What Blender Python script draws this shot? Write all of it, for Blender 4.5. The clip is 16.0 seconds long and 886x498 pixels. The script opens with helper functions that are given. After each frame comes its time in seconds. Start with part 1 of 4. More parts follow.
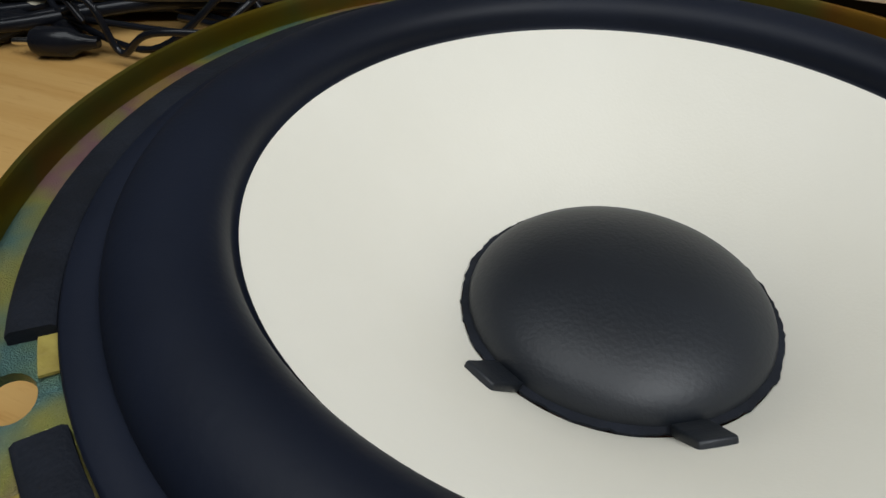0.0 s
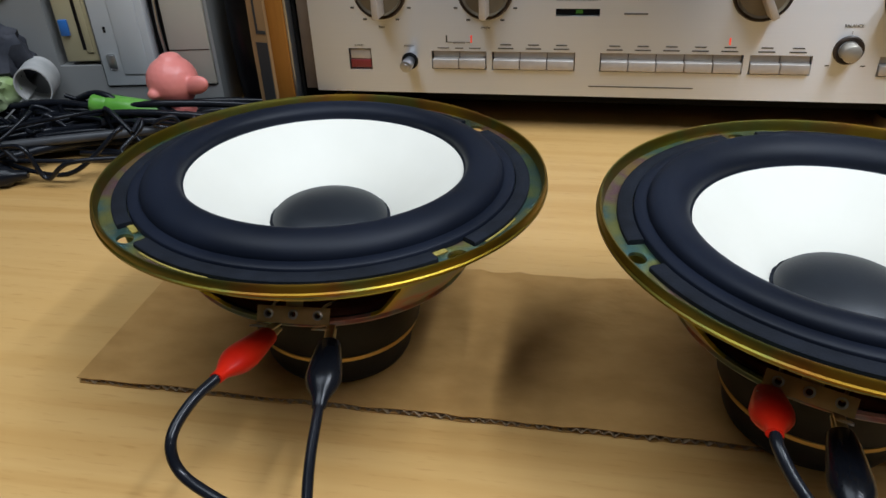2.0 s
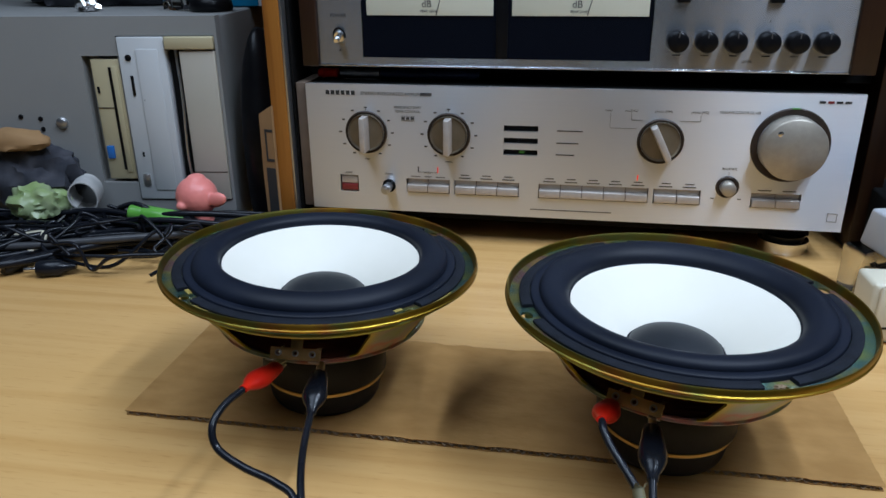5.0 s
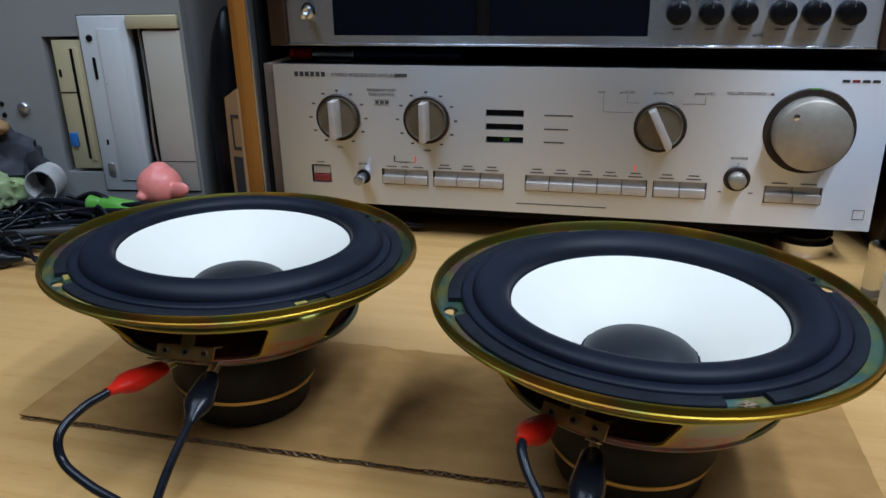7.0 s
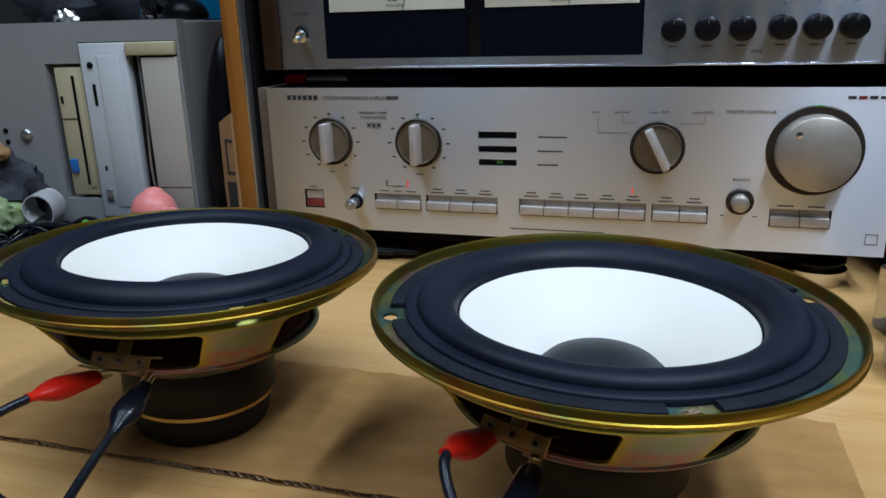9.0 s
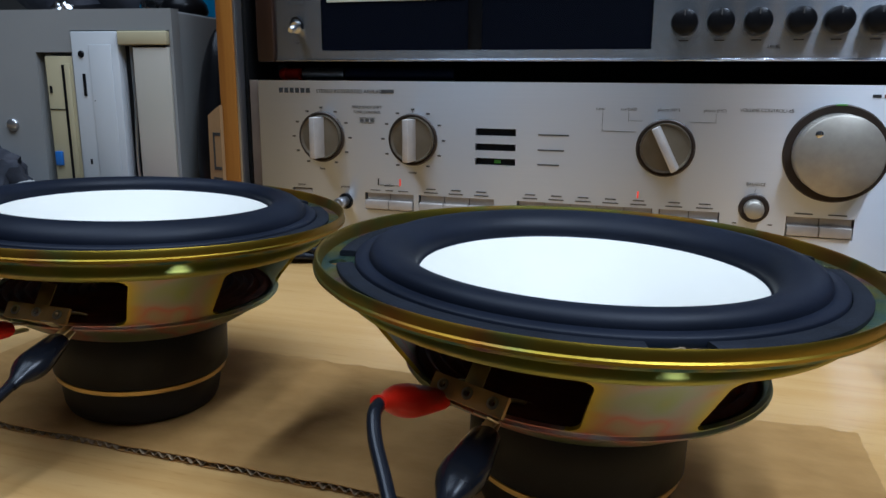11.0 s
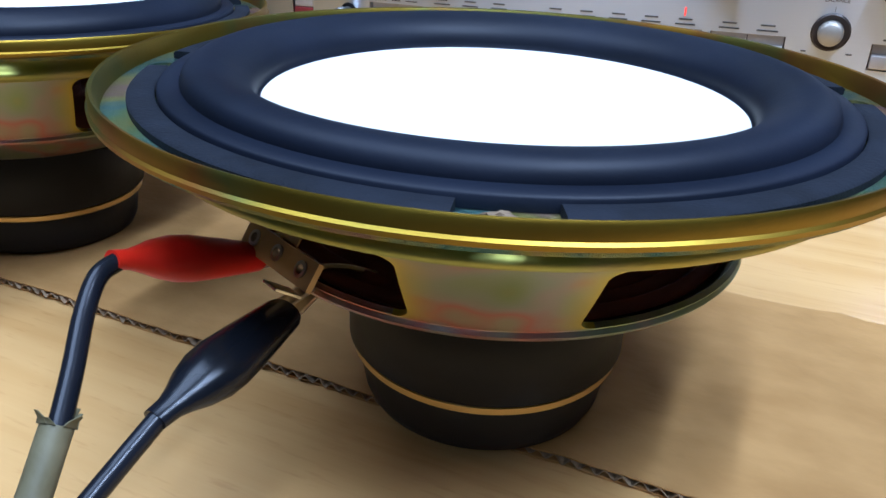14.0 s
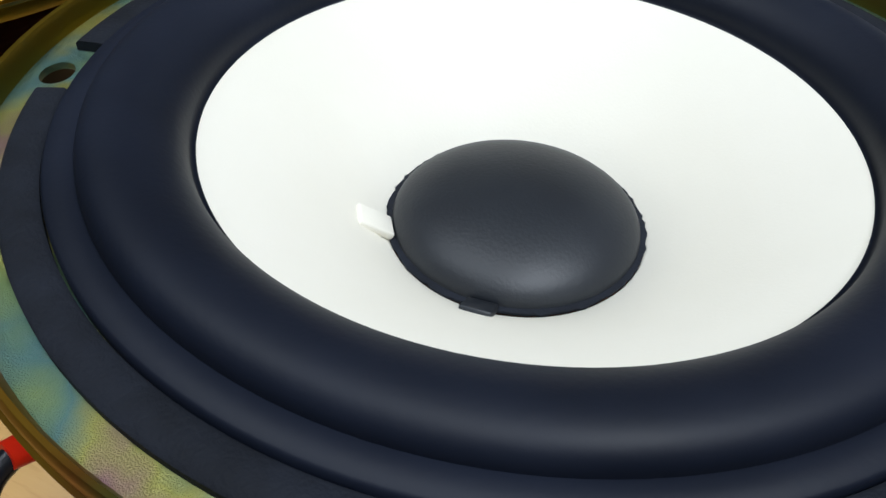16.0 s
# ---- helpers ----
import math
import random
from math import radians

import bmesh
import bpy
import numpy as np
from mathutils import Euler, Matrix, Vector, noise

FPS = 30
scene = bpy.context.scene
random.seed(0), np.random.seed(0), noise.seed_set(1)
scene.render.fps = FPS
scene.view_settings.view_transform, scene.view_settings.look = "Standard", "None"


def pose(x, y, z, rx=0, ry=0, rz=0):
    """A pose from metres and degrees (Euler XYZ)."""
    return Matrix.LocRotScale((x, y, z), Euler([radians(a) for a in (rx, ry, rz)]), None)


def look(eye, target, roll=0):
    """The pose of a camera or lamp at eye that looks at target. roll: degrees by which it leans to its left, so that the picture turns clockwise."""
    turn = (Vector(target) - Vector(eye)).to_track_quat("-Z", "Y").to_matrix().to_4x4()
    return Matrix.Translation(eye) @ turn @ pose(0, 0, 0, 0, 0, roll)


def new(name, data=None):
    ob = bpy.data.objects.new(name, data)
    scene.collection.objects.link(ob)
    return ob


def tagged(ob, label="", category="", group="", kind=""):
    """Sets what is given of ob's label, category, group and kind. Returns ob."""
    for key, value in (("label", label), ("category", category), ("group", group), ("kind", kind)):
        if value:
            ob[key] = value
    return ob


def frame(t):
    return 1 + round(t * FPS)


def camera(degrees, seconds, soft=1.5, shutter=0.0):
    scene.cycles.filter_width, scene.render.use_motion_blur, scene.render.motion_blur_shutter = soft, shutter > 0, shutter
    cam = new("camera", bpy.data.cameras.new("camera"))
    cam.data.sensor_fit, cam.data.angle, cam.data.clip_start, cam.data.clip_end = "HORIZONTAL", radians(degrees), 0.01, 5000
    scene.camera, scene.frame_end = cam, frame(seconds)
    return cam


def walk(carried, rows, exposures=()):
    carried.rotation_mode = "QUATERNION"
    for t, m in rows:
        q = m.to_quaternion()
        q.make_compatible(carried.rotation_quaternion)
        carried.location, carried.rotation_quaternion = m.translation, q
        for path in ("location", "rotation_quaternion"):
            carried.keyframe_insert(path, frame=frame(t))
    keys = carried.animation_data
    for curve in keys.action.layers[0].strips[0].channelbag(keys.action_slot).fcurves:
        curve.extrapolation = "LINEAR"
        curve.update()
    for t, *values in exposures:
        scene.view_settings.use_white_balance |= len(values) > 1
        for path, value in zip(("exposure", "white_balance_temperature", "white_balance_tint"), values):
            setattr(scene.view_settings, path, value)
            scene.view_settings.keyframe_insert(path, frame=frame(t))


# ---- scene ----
cam = camera(61.5, 16.0)
PATH = [
    (0, (0.11, -0.34, 0.146), (-0.542, 1.053, -1.133), -1.2),
    (0.5, (0.124, -0.352, 0.147), (-0.575, 1.063, -1.08), -3.2),
    (1, (0.138, -0.373, 0.154), (-0.538, 1.09, -1.031), -5.0),
    (1.5, (0.152, -0.416, 0.174), (-0.379, 1.142, -0.963), -4.1),
    (2, (0.198, -0.505, 0.209), (-0.155, 1.168, -0.828), -2.7),
    (2.5, (0.21, -0.593, 0.245), (0.007, 1.161, -0.694), -4.0),
    (3, (0.208, -0.624, 0.261), (0.014, 1.169, -0.605), -3.8),
    (3.5, (0.212, -0.633, 0.267), (0.027, 1.189, -0.538), -1.8),
    (4, (0.218, -0.631, 0.255), (-0.008, 1.195, -0.528), -1.4),
    (4.2, (0.222, -0.629, 0.252), (-0.026, 1.197, -0.524), -1.3),
    (6.3, (0.254, -0.577, 0.221), (-0.164, 1.247, -0.486), -0.3),
    (6.5, (0.26, -0.569, 0.216), (-0.165, 1.251, -0.496), -0.6),
    (7, (0.275, -0.556, 0.209), (-0.168, 1.261, -0.5), -1.0),
    (7.5, (0.288, -0.55, 0.205), (-0.189, 1.264, -0.491), -1.7),
    (8, (0.296, -0.544, 0.199), (-0.216, 1.268, -0.475), -1.9),
    (8.5, (0.302, -0.539, 0.192), (-0.232, 1.277, -0.454), -2.3),
    (8.7, (0.304, -0.538, 0.19), (-0.236, 1.285, -0.43), -2.0),
    (10.8, (0.312, -0.508, 0.144), (-0.284, 1.346, -0.312), 0.1),
    (11, (0.316, -0.506, 0.141), (-0.287, 1.348, -0.305), 0.4),
    (11.5, (0.325, -0.498, 0.137), (-0.291, 1.348, -0.325), 1.8),
    (12, (0.333, -0.487, 0.127), (-0.294, 1.342, -0.385), 1.9),
    (12.5, (0.343, -0.473, 0.118), (-0.327, 1.323, -0.451), 1.0),
    (13, (0.352, -0.461, 0.117), (-0.367, 1.294, -0.52), 0.5),
    (13.5, (0.355, -0.448, 0.119), (-0.412, 1.247, -0.614), 0.8),
    (14, (0.349, -0.432, 0.123), (-0.419, 1.198, -0.743), 1.0),
    (14.5, (0.347, -0.421, 0.135), (-0.391, 1.177, -0.814), 1.1),
    (15, (0.349, -0.408, 0.146), (-0.377, 1.099, -0.95), 0.8),
    (15.5, (0.341, -0.392, 0.149), (-0.384, 1.021, -1.067), -0.9),
    (16, (0.321, -0.377, 0.149), (-0.296, 0.956, -1.207), 1.1),
]
EXPOSURES = [(0.0, -0.70, 6600, 10), (1.5, -0.46, 6200, 10), (2.5, -0.26, 5700, 10), (3.5, -0.31, 5400, 10), (8.5, -0.40, 5350, 10), (11.0, -0.35, 5250, 10), (12.0, -0.28, 5050, 11), (12.5, -0.15, 4900, 12), (13.5, 0.26, 4850, 13), (14.5, 0.40, 4650, 14), (15.3, 0.10, 4850, 13), (16.0, -0.26, 6150, 10)]
walk(cam, [(t, look(eye, target, roll)) for t, eye, target, roll in PATH], EXPOSURES)

# ---- light: a twin tube and a shaded lamp over the desk, a round ceiling lamp further back ----
world = bpy.data.worlds.new("world")
scene.world = world
world.use_nodes = True
world.node_tree.nodes["Background"].inputs[0].default_value = (0.8, 0.9, 1.0, 1)
world.node_tree.nodes["Background"].inputs[1].default_value = 0.05
LAMP = (0.80, -0.50, 1.24)
for dx in (-0.13, 0.13):
    data = bpy.data.lights.new("tube_light", "AREA")
    data.shape, data.size, data.size_y, data.energy, data.color = "RECTANGLE", 0.05, 0.9, 11.5, (0.91, 0.96, 1.0)
    new("tube_light", data).matrix_world = pose(LAMP[0] + dx, LAMP[1], LAMP[2])
SIDE_LAMP = (-0.12, -0.48, 1.12)
data = bpy.data.lights.new("shade_light", "AREA")
data.shape, data.size, data.energy, data.color = "DISK", 0.80, 9.0, (0.90, 0.96, 1.0)
new("shade_light", data).matrix_world = pose(*SIDE_LAMP)
ROOM_LAMP = (0.62, -1.95, 1.58)
data = bpy.data.lights.new("room_light", "AREA")
data.shape, data.size, data.energy, data.color = "DISK", 0.34, 9.0, (0.92, 0.97, 1.0)
new("room_light", data).matrix_world = pose(*ROOM_LAMP, -32, 0, 0)


# ---- materials ----
def material(name, color, rough=0.5, metal=0.0, color2=None, scale=40.0, stretch=(1, 1, 1), detail=4.0, lo=0.35, hi=0.65,
             bump=0.0, bump_scale=None, bump_stretch=None, rough2=None, coat=0.0, aniso=0.0, transmission=0.0, spec=0.5, ior=1.45):
    m = bpy.data.materials.new(name)
    m.use_nodes = True
    nt = m.node_tree
    b = nt.nodes["Principled BSDF"]
    b.inputs["Base Color"].default_value = (*color, 1)
    b.inputs["Roughness"].default_value = rough
    b.inputs["Metallic"].default_value = metal
    b.inputs["Coat Weight"].default_value = coat
    b.inputs["Transmission Weight"].default_value = transmission
    b.inputs["Specular IOR Level"].default_value = spec
    b.inputs["IOR"].default_value = ior
    tc = nt.nodes.new("ShaderNodeTexCoord")

    def noise_of(sc, st, det):
        mp = nt.nodes.new("ShaderNodeMapping")
        mp.inputs["Scale"].default_value = st
        nt.links.new(tc.outputs["Object"], mp.inputs["Vector"])
        n = nt.nodes.new("ShaderNodeTexNoise")
        n.inputs["Scale"].default_value = sc
        n.inputs["Detail"].default_value = det
        nt.links.new(mp.outputs["Vector"], n.inputs["Vector"])
        return n

    if color2 or rough2 is not None:
        n = noise_of(scale, stretch, detail)
        r = nt.nodes.new("ShaderNodeValToRGB")
        r.color_ramp.elements[0].position, r.color_ramp.elements[1].position = lo, hi
        r.color_ramp.elements[0].color, r.color_ramp.elements[1].color = (*color, 1), (*(color2 or color), 1)
        nt.links.new(n.outputs["Fac"], r.inputs["Fac"])
        nt.links.new(r.outputs["Color"], b.inputs["Base Color"])
        if rough2 is not None:
            mr = nt.nodes.new("ShaderNodeMapRange")
            mr.inputs["From Min"].default_value, mr.inputs["From Max"].default_value = lo, hi
            mr.inputs["To Min"].default_value, mr.inputs["To Max"].default_value = rough, rough2
            nt.links.new(n.outputs["Fac"], mr.inputs["Value"])
            nt.links.new(mr.outputs["Result"], b.inputs["Roughness"])
    if bump:
        n = noise_of(bump_scale or scale * 8, bump_stretch or stretch, 3.0)
        bp = nt.nodes.new("ShaderNodeBump")
        bp.inputs["Strength"].default_value, bp.inputs["Distance"].default_value = bump, 0.001
        nt.links.new(n.outputs["Fac"], bp.inputs["Height"])
        nt.links.new(bp.outputs["Normal"], b.inputs["Normal"])
    if aniso:
        b.inputs["Anisotropic"].default_value = aniso
        up = nt.nodes.new("ShaderNodeCombineXYZ")
        up.inputs["Z"].default_value = 1.0
        nt.links.new(up.outputs["Vector"], b.inputs["Tangent"])
    return m


def glow(name, color, strength):
    m = material(name, color, 0.4)
    b = m.node_tree.nodes["Principled BSDF"]
    b.inputs["Emission Color"].default_value, b.inputs["Emission Strength"].default_value = (*color, 1), strength
    return m


def ramp_colors(m, stops):
    """Gives the colour ramp of a material several stops."""
    r = next(n for n in m.node_tree.nodes if n.type == "VALTORGB").color_ramp
    while len(r.elements) > 1:
        r.elements.remove(r.elements[-1])
    r.elements[0].position, r.elements[0].color = stops[0][0], (*stops[0][1], 1)
    for p, c in stops[1:]:
        r.elements.new(p).color = (*c, 1)
    return m


WOOD_DESK = ramp_colors(material("desk_laminate", (0.5, 0.33, 0.15), 0.25, 0, (0.62, 0.44, 0.22), 4.0, (0.45, 11, 11), 10.0, bump=0.06, bump_scale=60, bump_stretch=(0.6, 12, 12)),
                        [(0.25, (0.54, 0.305, 0.096)), (0.40, (0.585, 0.345, 0.116)), (0.50, (0.625, 0.380, 0.137)), (0.58, (0.605, 0.363, 0.126)), (0.64, (0.55, 0.315, 0.102)), (0.75, (0.595, 0.352, 0.120))])


def pores(m, stretch, strength):
    """Short dark flecks along the grain."""
    nt = m.node_tree
    b = nt.nodes["Principled BSDF"]
    source = b.inputs["Base Color"].links[0].from_socket
    tc = nt.nodes.new("ShaderNodeTexCoord")
    mp = nt.nodes.new("ShaderNodeMapping")
    mp.inputs["Scale"].default_value = stretch
    nz = nt.nodes.new("ShaderNodeTexNoise")
    nz.inputs["Scale"].default_value, nz.inputs["Detail"].default_value = 1.0, 3.0
    mr = nt.nodes.new("ShaderNodeMapRange")
    mr.inputs["From Min"].default_value, mr.inputs["From Max"].default_value = 0.58, 0.74
    mr.inputs["To Min"].default_value, mr.inputs["To Max"].default_value = 0.0, strength
    mix = nt.nodes.new("ShaderNodeMix")
    mix.data_type, mix.blend_type = "RGBA", "MULTIPLY"
    mix.inputs["B"].default_value = (0.62, 0.48, 0.34, 1)
    nt.links.new(tc.outputs["Object"], mp.inputs["Vector"])
    nt.links.new(mp.outputs["Vector"], nz.inputs["Vector"])
    nt.links.new(nz.outputs["Fac"], mr.inputs["Value"])
    nt.links.new(mr.outputs["Result"], mix.inputs["Factor"])
    nt.links.new(source, mix.inputs["A"])
    nt.links.new(mix.outputs["Result"], b.inputs["Base Color"])


pores(WOOD_DESK, (70, 520, 520), 0.28)
CARD = material("cardboard", (0.39, 0.212, 0.062), 0.75, 0, (0.48, 0.272, 0.086), 55, (0.8, 1.3, 1), 9, bump=0.5, bump_scale=160, spec=0.3)
CARD_EDGE = material("cardboard_edge", (0.24, 0.16, 0.085), 0.9, 0, (0.36, 0.26, 0.15), 500, (1, 1, 1))
ALU = material("brushed_aluminium", (0.78, 0.80, 0.84), 0.35, 1.0, (0.80, 0.82, 0.86), 30, (0.4, 1, 90), 3, aniso=0.93, bump=0.006, bump_scale=120, bump_stretch=(1, 1, 80))
ALU_DECK = material("deck_aluminium", (0.58, 0.60, 0.64), 0.25, 1.0, (0.66, 0.68, 0.72), 30, (0.4, 1, 60), 3, aniso=0.94)
KNOB = material("champagne_knob", (0.40, 0.36, 0.30), 0.45, 0.6, (0.44, 0.40, 0.33), 200, (1, 1, 1))
KNOB_RING = material("brown_ring", (0.040, 0.028, 0.021), 0.4, 0.3, (0.052, 0.037, 0.028), 90)
TRIM_BROWN = material("grey_brown_trim", (0.13, 0.095, 0.07), 0.5, 0.2, (0.17, 0.125, 0.09), 40)
BUTTON = material("button_champagne", (0.50, 0.45, 0.40), 0.45, 0.4, (0.55, 0.5, 0.45), 150)
RECESS = material("recess_brown", (0.20, 0.16, 0.135), 0.6, 0.2)
BLACK = material("black_plastic", (0.004, 0.004, 0.005), 0.3, 0, (0.007, 0.007, 0.008), 60, spec=0.2)
BLACK_MATT = material("black_matt_metal", (0.003, 0.003, 0.003), 0.8, 0, (0.005, 0.005, 0.005), 30, spec=0.25)
CHROME = material("chrome", (0.8, 0.8, 0.8), 0.20, 1.0)
CLIP_METAL = material("clip_steel", (0.6, 0.56, 0.45), 0.3, 1.0)
METER_CREAM = material("meter_cream", (0.72, 0.72, 0.58), 0.6, 0, (0.76, 0.76, 0.62), 20)
METER_GLASS = material("meter_dark_glass", (0.004, 0.005, 0.009), 0.08, 0)
INK = material("black_ink", (0.03, 0.03, 0.03), 0.6)
DISH = material("knob_dish", (0.20, 0.165, 0.11), 0.4, 0.6, (0.24, 0.2, 0.14), 80)
INK_GREY = material("grey_ink", (0.07, 0.068, 0.065), 0.6)
RED_MARK = glow("red_indicator", (1.0, 0.08, 0.05), 0.6)
GREEN_MARK = glow("green_indicator", (0.06, 0.20, 0.02), 0.15)
RED_LENS = material("red_translucent", (0.20, 0.028, 0.026), 0.3)
GOLD = ramp_colors(material("yellow_zinc", (0.6, 0.45, 0.12), 0.38, 1.0, (0.6, 0.6, 0.3), 18, (1, 1, 1), 3.0, bump=0.03, bump_scale=900, rough2=0.50),
                   [(0.32, (0.34, 0.20, 0.018)), (0.44, (0.28, 0.20, 0.022)), (0.52, (0.19, 0.18, 0.040)), (0.60, (0.28, 0.13, 0.025)), (0.70, (0.35, 0.21, 0.019))])
GOLD_SHOULDER = ramp_colors(material("shoulder_zinc", (0.6, 0.45, 0.12), 0.56, 1.0, (0.6, 0.6, 0.3), 26, (1, 1, 1), 3.0, rough2=0.66),
                            [(0.30, (0.46, 0.40, 0.08)), (0.44, (0.36, 0.38, 0.10)), (0.54, (0.42, 0.38, 0.16)), (0.66, (0.50, 0.42, 0.07))])
GOLD_PALE = ramp_colors(material("pale_zinc", (0.6, 0.45, 0.12), 0.36, 1.0, (0.6, 0.6, 0.3), 44, (1, 1, 0.8), 2.0, bump=0.02, bump_scale=900, rough2=0.46),
                        [(0.28, (0.32, 0.29, 0.06)), (0.38, (0.25, 0.31, 0.14)), (0.48, (0.28, 0.31, 0.23)), (0.54, (0.34, 0.29, 0.25)), (0.60, (0.43, 0.18, 0.14)), (0.67, (0.34, 0.29, 0.20)), (0.76, (0.30, 0.31, 0.11))])
GOLD_FLANGE = ramp_colors(material("iridescent_zinc", (0.6, 0.45, 0.12), 0.28, 1.0, (0.6, 0.6, 0.3), 30, (1, 1, 1), 4.0, bump=0.45, bump_scale=4800, rough2=0.40),
                          [(0.28, (0.50, 0.38, 0.07)), (0.38, (0.20, 0.28, 0.12)), (0.46, (0.10, 0.20, 0.20)), (0.53, (0.32, 0.31, 0.09)), (0.60, (0.27, 0.14, 0.18)), (0.70, (0.50, 0.37, 0.07))])


def plated_arm(pale):
    """The pale plating, turning yellow towards the cut edges of an arm."""
    m = pale.copy()
    m.name = "pale_zinc_yellow_edges"
    nt = m.node_tree
    bsdf = [n for n in nt.nodes if n.type == "BSDF_PRINCIPLED"][0]
    link_in = bsdf.inputs["Base Color"].links[0]
    source = link_in.from_socket
    at = nt.nodes.new("ShaderNodeAttribute")
    at.attribute_name = "edge"
    mix = nt.nodes.new("ShaderNodeMix")
    mix.data_type = "RGBA"
    nt.links.new(at.outputs["Fac"], mix.inputs["Factor"])
    nt.links.new(source, mix.inputs["A"])
    mix.inputs["B"].default_value = (0.50, 0.40, 0.035, 1)
    nt.links.new(mix.outputs["Result"], bsdf.inputs["Base Color"])
    return m


GOLD_ARM = plated_arm(GOLD_PALE)
GLUE = material("yellow_glue", (0.26, 0.20, 0.045), 0.5, 0, (0.36, 0.29, 0.07), 400, bump=0.2, bump_scale=900)
BRASS = material("brass_plate", (0.62, 0.45, 0.18), 0.35, 1.0, (0.55, 0.38, 0.13), 60)
RUBBER = material("butyl_rubber", (0.0040, 0.006, 0.0125), 0.5, 0, (0.0068, 0.0098, 0.020), 30, (1, 1, 1), 5, bump=0.04, bump_scale=900, rough2=0.58, spec=0.28)
GASKET = material("gasket_foam", (0.0045, 0.006, 0.010), 0.8, 0, (0.0085, 0.011, 0.018), 120, bump=0.25, bump_scale=1600, spec=0.3)
CONE = material("white_cone", (0.79, 0.755, 0.655), 0.6, 0, (0.82, 0.785, 0.69), 25, (1, 1, 1), 5, bump=0.04, bump_scale=1800)
CONE_BACK = material("cone_back_paper", (0.09, 0.024, 0.010), 0.7, 0, (0.13, 0.036, 0.015), 60)
SPIDER = material("spider_cloth", (0.13, 0.030, 0.009), 0.7, 0, (0.17, 0.045, 0.014), 80)
CAP = material("dust_cap_fabric", (0.006, 0.008, 0.012), 0.46, 0, (0.011, 0.014, 0.019), 40, (1, 1, 1), 5, bump=0.08, bump_scale=1500, spec=0.55)
MAGNET = material("ferrite", (0.009, 0.009, 0.010), 0.5, 0, (0.014, 0.0135, 0.014), 45, (1, 1, 1), 5, bump=0.05, bump_scale=500, spec=0.25)
BOARD = material("phenolic_board", (0.52, 0.33, 0.11), 0.40, 0.15, (0.60, 0.39, 0.15), 200)
RED_VINYL = material("red_vinyl", (0.46, 0.010, 0.003), 0.34, 0, (0.56, 0.020, 0.004), 60, bump=0.05, bump_scale=250, spec=0.22)
BLACK_VINYL = material("black_vinyl", (0.006, 0.007, 0.010), 0.24, 0, (0.010, 0.011, 0.015), 60, bump=0.04, bump_scale=300, spec=0.32)
CABLE_GREY = material("grey_cable", (0.04, 0.041, 0.045), 0.4, 0, (0.06, 0.061, 0.065), 60)
GREY_VINYL = material("aged_grey_tube", (0.11, 0.095, 0.045), 0.55, 0, (0.17, 0.15, 0.08), 120, bump=0.1, bump_scale=700)
PC_GREY = material("aged_grey_abs", (0.235, 0.236, 0.228), 0.5, 0, (0.265, 0.264, 0.252), 8, bump=0.03, bump_scale=1200)
PC_WHITE = material("pale_drive_abs", (0.50, 0.52, 0.525), 0.45, 0, (0.54, 0.55, 0.55), 12)
PC_BEIGE = material("beige_abs", (0.42, 0.39, 0.32), 0.5, 0, (0.46, 0.42, 0.35), 12)
PC_YELLOW = material("yellowed_abs", (0.43, 0.375, 0.225), 0.5, 0, (0.47, 0.41, 0.25), 12)
BLUE = material("blue_plastic", (0.03, 0.13, 0.4), 0.4)
SILVER = material("silver_paint", (0.5, 0.5, 0.5), 0.3, 0.9)
PINK = material("pink_vinyl", (0.72, 0.22, 0.19), 0.35, 0, (0.78, 0.26, 0.22), 60)
LIME = material("lime_plastic", (0.10, 0.30, 0.035), 0.3, 0, (0.15, 0.38, 0.06), 60)
WOOD_RACK = ramp_colors(material("rack_wood", (0.3, 0.13, 0.04), 0.4, 0, (0.4, 0.2, 0.06), 10, (14, 14, 0.7), 5),
                        [(0.3, (0.25, 0.090, 0.012)), (0.5, (0.36, 0.148, 0.022)), (0.7, (0.30, 0.115, 0.016))])
WOOD_DARK = ramp_colors(material("walnut_side", (0.1, 0.04, 0.02), 0.4, 0, (0.15, 0.07, 0.03), 10, (14, 14, 1), 5),
                        [(0.3, (0.016, 0.006, 0.003)), (0.6, (0.028, 0.011, 0.004))])
WOOD_SIDE = ramp_colors(material("side_cabinet_wood", (0.3, 0.16, 0.05), 0.5, 0, (0.4, 0.22, 0.08), 7, (8, 8, 1), 5),
                        [(0.3, (0.05, 0.022, 0.006)), (0.6, (0.075, 0.034, 0.010))])
CREAM = material("cream_urea", (0.66, 0.61, 0.46), 0.4, 0, (0.7, 0.65, 0.5), 20)
WHITE_PLASTIC = material("white_plastic", (0.44, 0.46, 0.49), 0.4, 0, (0.49, 0.50, 0.52), 20)
KRAFT_PALE = material("pale_torn_paper", (0.15, 0.10, 0.055), 0.8, 0, (0.26, 0.19, 0.11), 300)
PAPER = material("grey_paper", (0.34, 0.34, 0.33), 0.7, 0, (0.46, 0.45, 0.43), 50, bump=0.1, bump_scale=200)
CLEAR = material("clear_plastic", (0.86, 0.85, 0.80), 0.06, transmission=1.0, ior=1.3)
TEAL = material("teal_bag", (0.0, 0.075, 0.10), 0.4, 0, (0.003, 0.11, 0.135), 30, bump=0.3, bump_scale=60)
